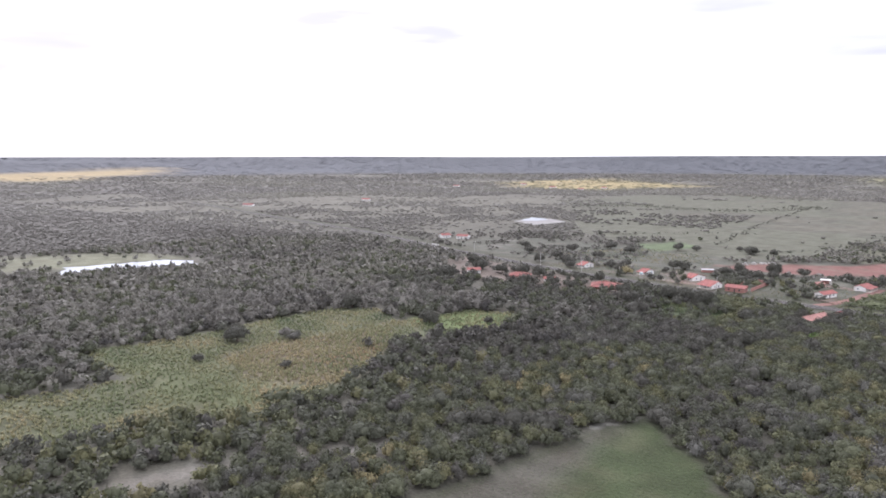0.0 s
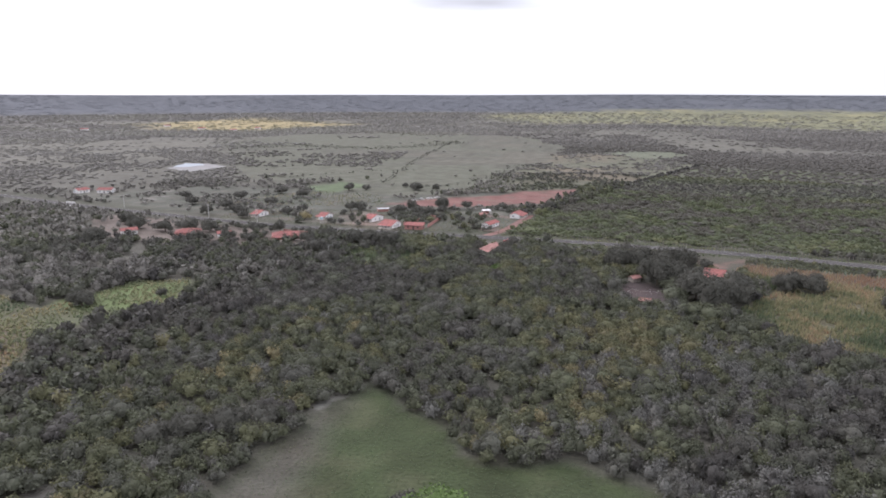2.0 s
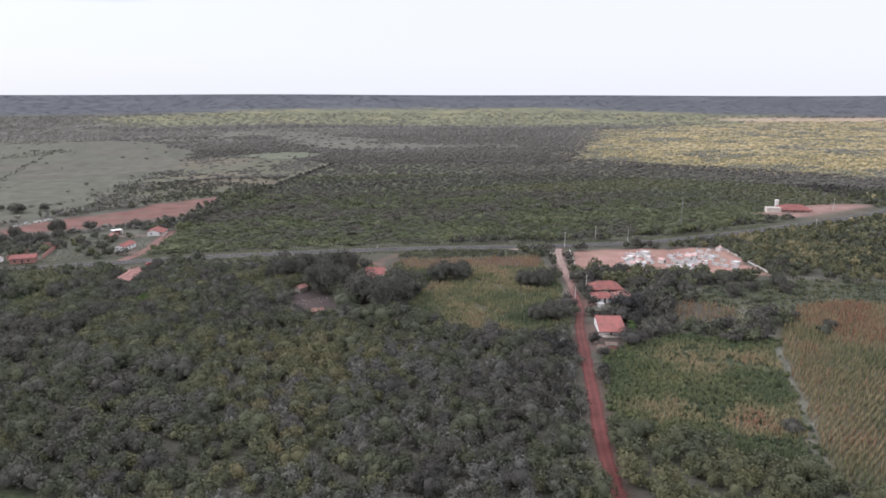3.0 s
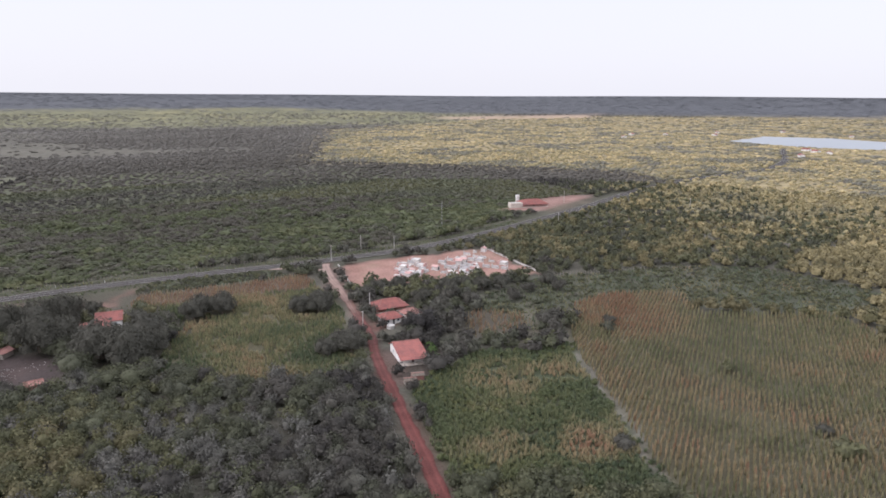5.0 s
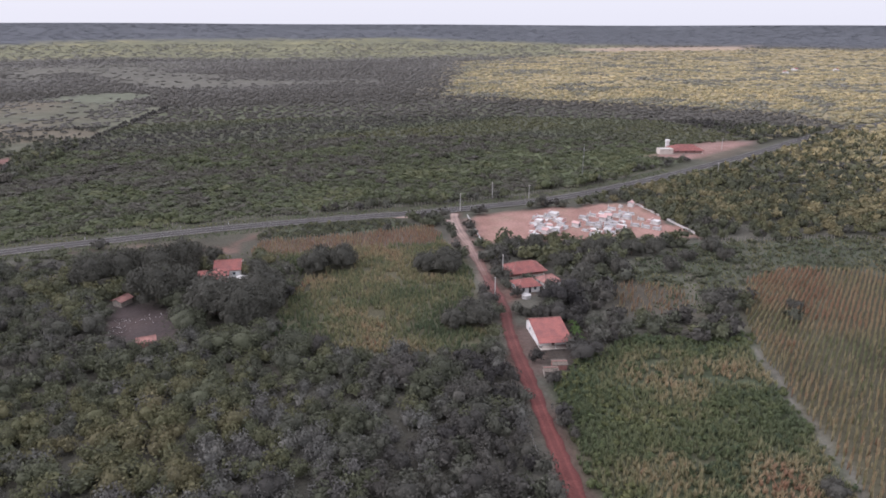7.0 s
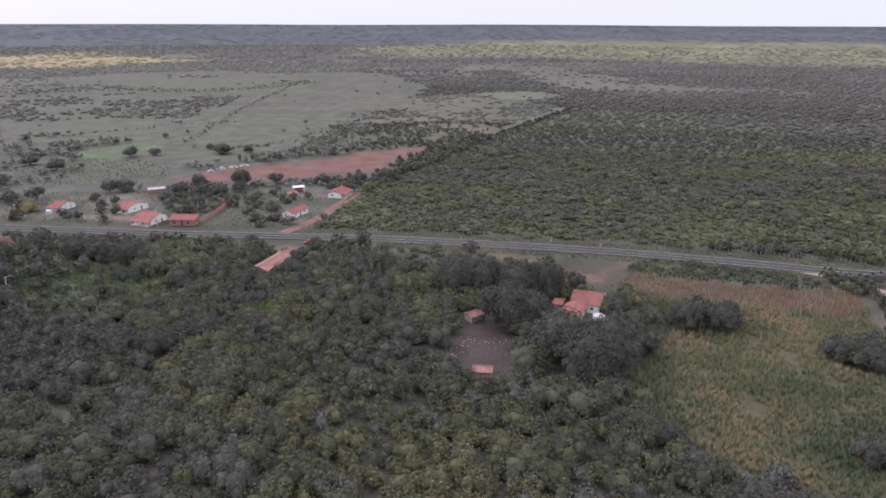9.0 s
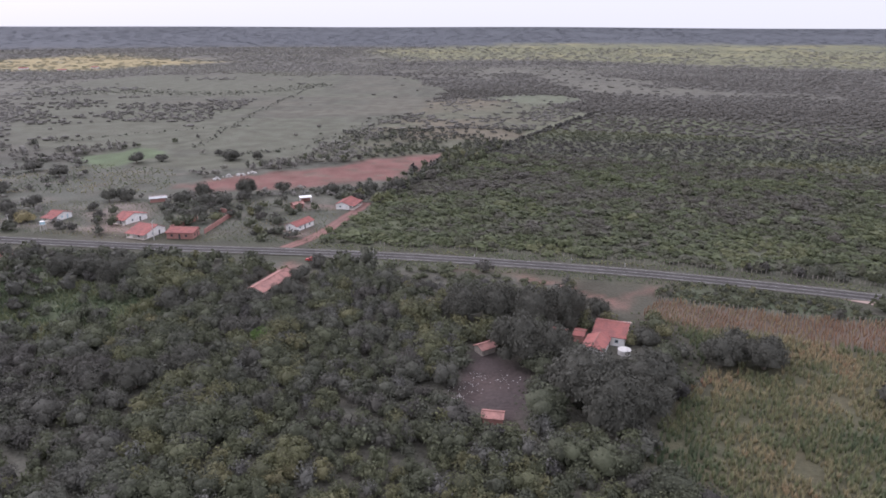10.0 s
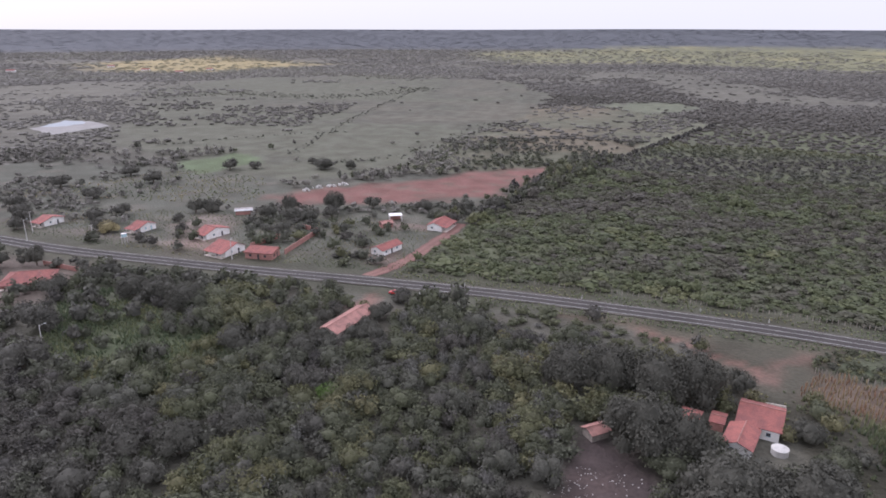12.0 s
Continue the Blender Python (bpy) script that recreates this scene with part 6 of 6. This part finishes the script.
sow("crop", PLOT_GREEN, tuft, 0.95, 1.8, 0.24, "green weedy crop plot with straw patches", "crop", seed=5, patch=1.0, size=1.1, thin=0.85, spread_tint=0.10, parched=(94, -22, 27, 0.28))
sow("tall_grass", OPEN_SOUTH, tuft, 1.5, 0.9, 0.22, "rough weedy grass between the plots", "grass", seed=8, patch=0.8, size=1.0, thin=0.7)
sow("tall_grass", STRAW_FIELD, tuft, 1.6, 1.0, 0.40, "tall yellow-green grass field", "grass", seed=6, patch=0.45, size=1.7, thin=0.85, spread_tint=0.05)
sow("tall_grass", STRAW_BROWN, tuft, 1.5, 1.3, 0.60, "tall brown seeding grass in a green field", "grass", seed=12, patch=0.4, size=1.3, thin=0.75, spread_tint=0.08)
sow("short_grass", CLEARING, tuft, 1.1, 0.22, 0.0, "short green grass of a clearing", "grass", seed=7, patch=0.12, size=0.42, thin=0.6)

for off, inner, x0, x1 in ((11.5, 5.2, -60, 330), (-5.2, -11.0, -40, 140)):
    north, south = beside(HIGHWAY, off, x0, x1), beside(HIGHWAY, inner, x0, x1)
    sow("short_grass", [tuple(q) for q in np.concatenate([north, south[::-1]])], tuft, 1.2, 0.6, 0.22, "rough green grass on the roadside verge", "grass", seed=13, patch=0.25, size=1.0, thin=0.7)

# rubble in the farmyard
rng_r = random.Random(4)
bm = bmesh.new()
for k in range(110):
    a, b = rng_r.choice(((4.5, 114, 0), (3.5, 109, 0), (8, 113, 0), (9, 119, 0), (15, 117, 0)))[:2]
    a, b = a + rng_r.gauss(0, 1.9), b + rng_r.gauss(0, 1.5)
    s = rng_r.uniform(0.04, 0.15)
    add_box(bm, (-s, -s * 0.6, -0.05), (s, s * 0.6, s * rng_r.uniform(0.5, 1.1)), pose(a, b, 0, rng_r.uniform(-15, 15), rng_r.uniform(-15, 15), rng_r.uniform(0, 180)))
tagged(part("rubble", bm, CONCRETE), "scattered pale rubble and stones on bare earth", "rubble", kind="stuff")


# spoil heaps at the edge of the red yard
for hx_, hy_, wide, seed in ((-132, 354, 3.4, 1), (-126, 358, 2.6, 2), (-121, 364, 3.0, 3), (-136, 346, 2.2, 4)):
    rng_h, bm = random.Random(seed), bmesh.new()
    for k in range(26):
        s, a, r = rng_h.uniform(0.25, 0.7), rng_h.uniform(0, 6.28), wide * rng_h.random() ** 0.7
        add_box(bm, (-s, -s * 0.6, -0.1), (s, s * 0.6, s * rng_h.uniform(0.5, 1.0)), pose(hx_ + r * math.cos(a), hy_ + r * math.sin(a), max(0, 0.9 - r * 0.4), rng_h.uniform(-25, 25), rng_h.uniform(-25, 25), rng_h.uniform(0, 180)))
    tagged(part("rubble", bm, CONCRETE), "heap of pale broken rubble on red earth", "rubble", kind="stuff")


# ---------------------------------------------------------------- woodland and scrub
def grow():
    rng = np.random.default_rng(7)
    fine = [clump(rng, int(rng.integers(3, 5)), 225, 0.078, 0.02, 0.66) for _ in range(14)]
    mid = [clump(rng, 2, 58, 0.15, 0.02, 0.74) for _ in range(12)]
    rough = [clump(rng, 1, 15, 0.27) for _ in range(10)]
    low = [clump(rng, 1, 30, 0.2) for _ in range(12)]
    plain = [clump(rng, 1, 3, 0.3, core=0.95) for _ in range(10)]
    single = [clump(rng, 1, 0) for _ in range(8)]

    def kept(lo, hi, step, pick):
        p = jittered(rng, lo, hi, step)
        p = p[pick(p) & in_view(p)]
        thick, rad, tall, tint = cover_of(p, rng)
        k = rng.uniform(size=len(p)) < thick
        return p[k], rad[k], tall[k], tint[k]

    far = lambda p: np.hypot(p[:, 0], p[:, 1] + 90)
    near_box = lambda p: (p[:, 0] > -150) & (p[:, 0] < 130) & (p[:, 1] > -110) & (p[:, 1] < np.where((p[:, 0] > -125) & (p[:, 0] < 75), 190, 130))
    p, rad, tall, tint = kept((-150, -110), (130, 190), 4.0, near_box)
    big = rad > 3.9
    grey = ~big & (rng.uniform(size=len(p)) < np.clip(0.55 * (fbm(p, 22, 52) - 0.42) * 4, 0.02, 0.45) * (off_line(p, RED_ROAD)[1] < 0) * np.clip((p[:, 0] + 60) / 60, 0.25, 1))
    tagged(mass("woodland", fine, p[~big & ~grey], rad[~big & ~grey] * 1.25, tall[~big & ~grey], tint[~big & ~grey], LEAF, rng), "dense low dry woodland of grey-green and olive bushes", "woodland", kind="stuff")
    bare = [twigs(rng, 110) for _ in range(8)]
    tagged(mass("dry_bushes", bare, p[grey], rad[grey] * 1.05, tall[grey] * 1.05, np.clip(rng.normal(0.4, 0.25, grey.sum()), 0, 1), TWIG, rng), "grey half-leafless bushes among the green woodland", "bushes", kind="stuff")
    broad = [clump(rng, 11, 900, 0.042, 0.02, 0.70, (0.26, 0.42)) for _ in range(6)]
    tagged(mass("woodland", broad, p[big], rad[big] * 1.1, tall[big], tint[big], LEAF, rng), "broader crowns standing out of the dry woodland", "woodland", kind="stuff")
    p, rad, tall, tint = kept((-420, -160), (420, 330), 4.9, lambda p: ~near_box(p) & (far(p) < 400) & (inside(p, SCRUB_PLOT) > 0))
    sun_share = np.clip(0.5 - inside(p, SUNLIT_LAND) / 200, 0, 1)
    # dry: bushes given the pale leaves, for sunlight eastward and haze westward
    dry = rng.uniform(size=len(p)) < np.maximum(sun_share, np.where((p[:, 0] < -60) & (p[:, 1] < 130), np.clip((far(p) - 220) / 160, 0, 0.75), 0))
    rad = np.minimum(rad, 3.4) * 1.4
    tint = np.where(dry, np.where(sun_share > 0.05, 0.58 + 0.4 * (tint - 0.5), 0.22 + 0.4 * (tint - 0.4)), tint)
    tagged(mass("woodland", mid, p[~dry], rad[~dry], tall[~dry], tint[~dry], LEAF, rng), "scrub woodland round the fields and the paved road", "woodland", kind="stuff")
    tagged(mass("woodland", mid, p[dry], rad[dry], tall[dry], tint[dry], HAZE_SUN_LEAF, rng), "scrub round the fields and the paved road, paled for sunlight and haze", "woodland", kind="stuff")
    p = jittered(rng, (-170, -290), (170, -110), 5.6)
    p = p[~(near_box(p) | (in_view(p) & (p[:, 1] > -160)))]
    thick, rad, tall, tint = cover_of(p, rng)
    k = thick > 0.5
    tagged(mass("woodland", rough, p[k], rad[k] * 1.5, tall[k], tint[k], LEAF, rng), "dry woodland behind the clearing", "woodland", kind="stuff")
    p, rad, tall, tint = kept((-60, 160), (520, 470), 2.9, lambda p: (far(p) < 520) & (inside(p, SCRUB_PLOT) <= 0))
    grown = rng.gamma(9.0, 0.111, len(p)) * (0.8 + 0.4 * fbm(p, 30, 67))
    bushy = rng.uniform(size=len(p)) < 0.05                    # taller bushes that stand out of the scrub
    band = fbm(p * np.array((0.45, 1.0)), 42, 68) + 0.6 * fbm(p, 13, 69) - 0.3
    tint = np.clip(0.54 + 1.25 * (band - 0.5) + rng.normal(0, 0.10, len(p)) - 0.12 * bushy, 0.15, 0.95)
    tagged(mass("scrub", mid, p[bushy], rad[bushy] * 1.5, 1.2 + rad[bushy], tint[bushy], SCRUB_LEAF, rng), "grey-green bushes standing out of the low scrub", "scrub", kind="stuff")
    tagged(mass("scrub", low, p[~bushy], (rad * 1.12 * grown)[~bushy], (tall * (0.4 + 0.6 * grown))[~bushy], tint[~bushy], SCRUB_LEAF, rng), "dense low green scrub along the paved road", "scrub", kind="stuff")
    for poly, step, size, words in ((BUSH_STRIP, 2.1, 0.9, "dense strip of green bushes beside the paved road"), (OPEN_SOUTH, 3.3, 0.8, "low green bushes in rough grass")):
        arr = np.array(poly, float)
        p = jittered(rng, arr.min(0), arr.max(0), step)
        thick, rad, tall, tint = cover_of(p, rng)
        p = p[(inside(p, poly) < 0) & (thick > 0) & (rng.uniform(size=len(p)) < np.clip((fbm(p, 14, 51) - 0.3) * 6, 0.15, 0.95))]
        grown = size * rng.uniform(0.8, 2.0, len(p))
        tagged(mass("bushes", low, p, grown, grown * rng.uniform(0.7, 1.1, len(p)), np.clip(rng.normal(0.66, 0.12, len(p)), 0, 0.86), LEAF, rng), words, "bushes", kind="stuff")
    arr = np.array(PLOT_GREEN, float)
    p = jittered(rng, arr.min(0), arr.max(0), 1.7)
    p = p[(inside(p, PLOT_GREEN) < 0) & (off_line(p, RED_ROAD)[0] > 3) & (rng.uniform(size=len(p)) < np.clip((fbm(p, 17, 65) - 0.36) * -6 + 1.2, 0.12, 0.9))]
    for x, y, clear in BUILT:
        p = p[np.hypot(p[:, 0] - x, p[:, 1] - y) > clear * 0.8]
    grown = rng.uniform(0.8, 1.6, len(p))
    tagged(mass("crop", low, p, grown, grown * rng.uniform(0.7, 1.1, len(p)), np.clip(fbm(p, 25, 53) * 1.6 - 0.3 + rng.normal(0, 0.12, len(p)), 0, 1), CROP_LEAF, rng), "leafy green crop plants in a weedy plot", "crop", kind="stuff")
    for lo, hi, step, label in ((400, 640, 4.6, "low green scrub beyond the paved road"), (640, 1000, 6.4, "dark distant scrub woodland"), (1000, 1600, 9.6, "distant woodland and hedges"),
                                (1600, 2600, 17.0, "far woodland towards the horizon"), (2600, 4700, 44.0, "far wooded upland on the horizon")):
        p, rad, tall, tint = kept((-hi, -400), (hi, hi), step, lambda p: (far(p) >= lo) & (far(p) < hi) & ((far(p) >= 520) | (inside(p, SCRUB_PLOT) > 0)))
        scrub = inside(p, SCRUB_PLOT) < 0
        grown = step * np.where(scrub, 0.62, 0.68) * rng.uniform(0.6, 1.35, len(p))
        if hi < 700:
            grown = np.where(scrub, grown, np.minimum(rad, 3.4) * 1.3)
        high = np.where(scrub, 0.4 + 0.45 * grown, np.minimum(tall, 4.8) * (0.9 if hi < 700 else 0.7 if hi < 1100 else 0.55 if hi < 2000 else 0.5)) * rng.uniform(0.7, 1.3, len(p)) * (0.14 if hi > 3000 else 0.75 if hi > 700 else 1.0)
        # dry: again the pale leaves that carry sunlight and haze in their colour
        dry = rng.uniform(size=len(p)) < (np.clip(0.5 - inside(p, SUNLIT_LAND) / 200, 0, 1) if hi < 700 else 1.0)
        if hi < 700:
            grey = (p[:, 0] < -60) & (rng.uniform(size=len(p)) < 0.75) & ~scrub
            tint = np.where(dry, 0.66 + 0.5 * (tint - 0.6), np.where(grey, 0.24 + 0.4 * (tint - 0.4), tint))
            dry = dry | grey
        for pick, leaf, words in ((~dry, LEAF, label), (dry, HAZE_SUN_LEAF, "scrub beyond the paved road, paled for sunlight and haze" if hi < 700 else label)):
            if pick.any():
                tagged(mass("woodland", rough if hi < 700 else plain if hi < 1100 else single, p[pick], grown[pick], high[pick], tint[pick], HAZED_UPLAND if hi > 3000 else leaf, rng), words, "woodland", kind="stuff")

    # hedge lines: x, y of their bends, and how wide they are
    lines = (([(-208, 1005), (-204, 840), (-202, 677), (-188, 449)], 5), ([(-520, 812), (-424, 865), (-283, 850), (-200, 985)], 40), ([(-38, 295), (-4, 382), (61, 508), (138, 653)], 4), ([(-288, -104), (-299, -61), (-292, -38), (-287, -11), (-286, 23), (-279, 64)], 4),
             ([(0, 835), (110, 880), (175, 800)], 9), ([(40, 800), (100, 728), (165, 780)], 9), ([(-300, 470), (-250, 520), (-180, 560)], 6), ([(-150, 425), (-105, 470), (-60, 640)], 14))
    p, wides = zip(*[(q + rng.normal(0, wide * 0.4, q.shape), np.full(len(q), wide)) for bends, wide in lines for q in [np.repeat(smooth_line(np.array(bends, float), 3.4), max(1, wide // 6), 0)]])
    p, line_like = np.concatenate(p), np.concatenate(wides) == 4
    tagged(mass("hedge", rough, p, rng.gamma(2.5, 0.4, len(p)) + 0.4 + 1.5 * line_like, rng.gamma(2.0, 0.3, len(p)) + 0.3 + 2.4 * line_like, np.clip(rng.normal(0.42, 0.12, len(p)) - 0.25 * line_like, 0, 1), LEAF, rng), "dark lines of bushes between the pastures", "hedge", kind="stuff")


grow()
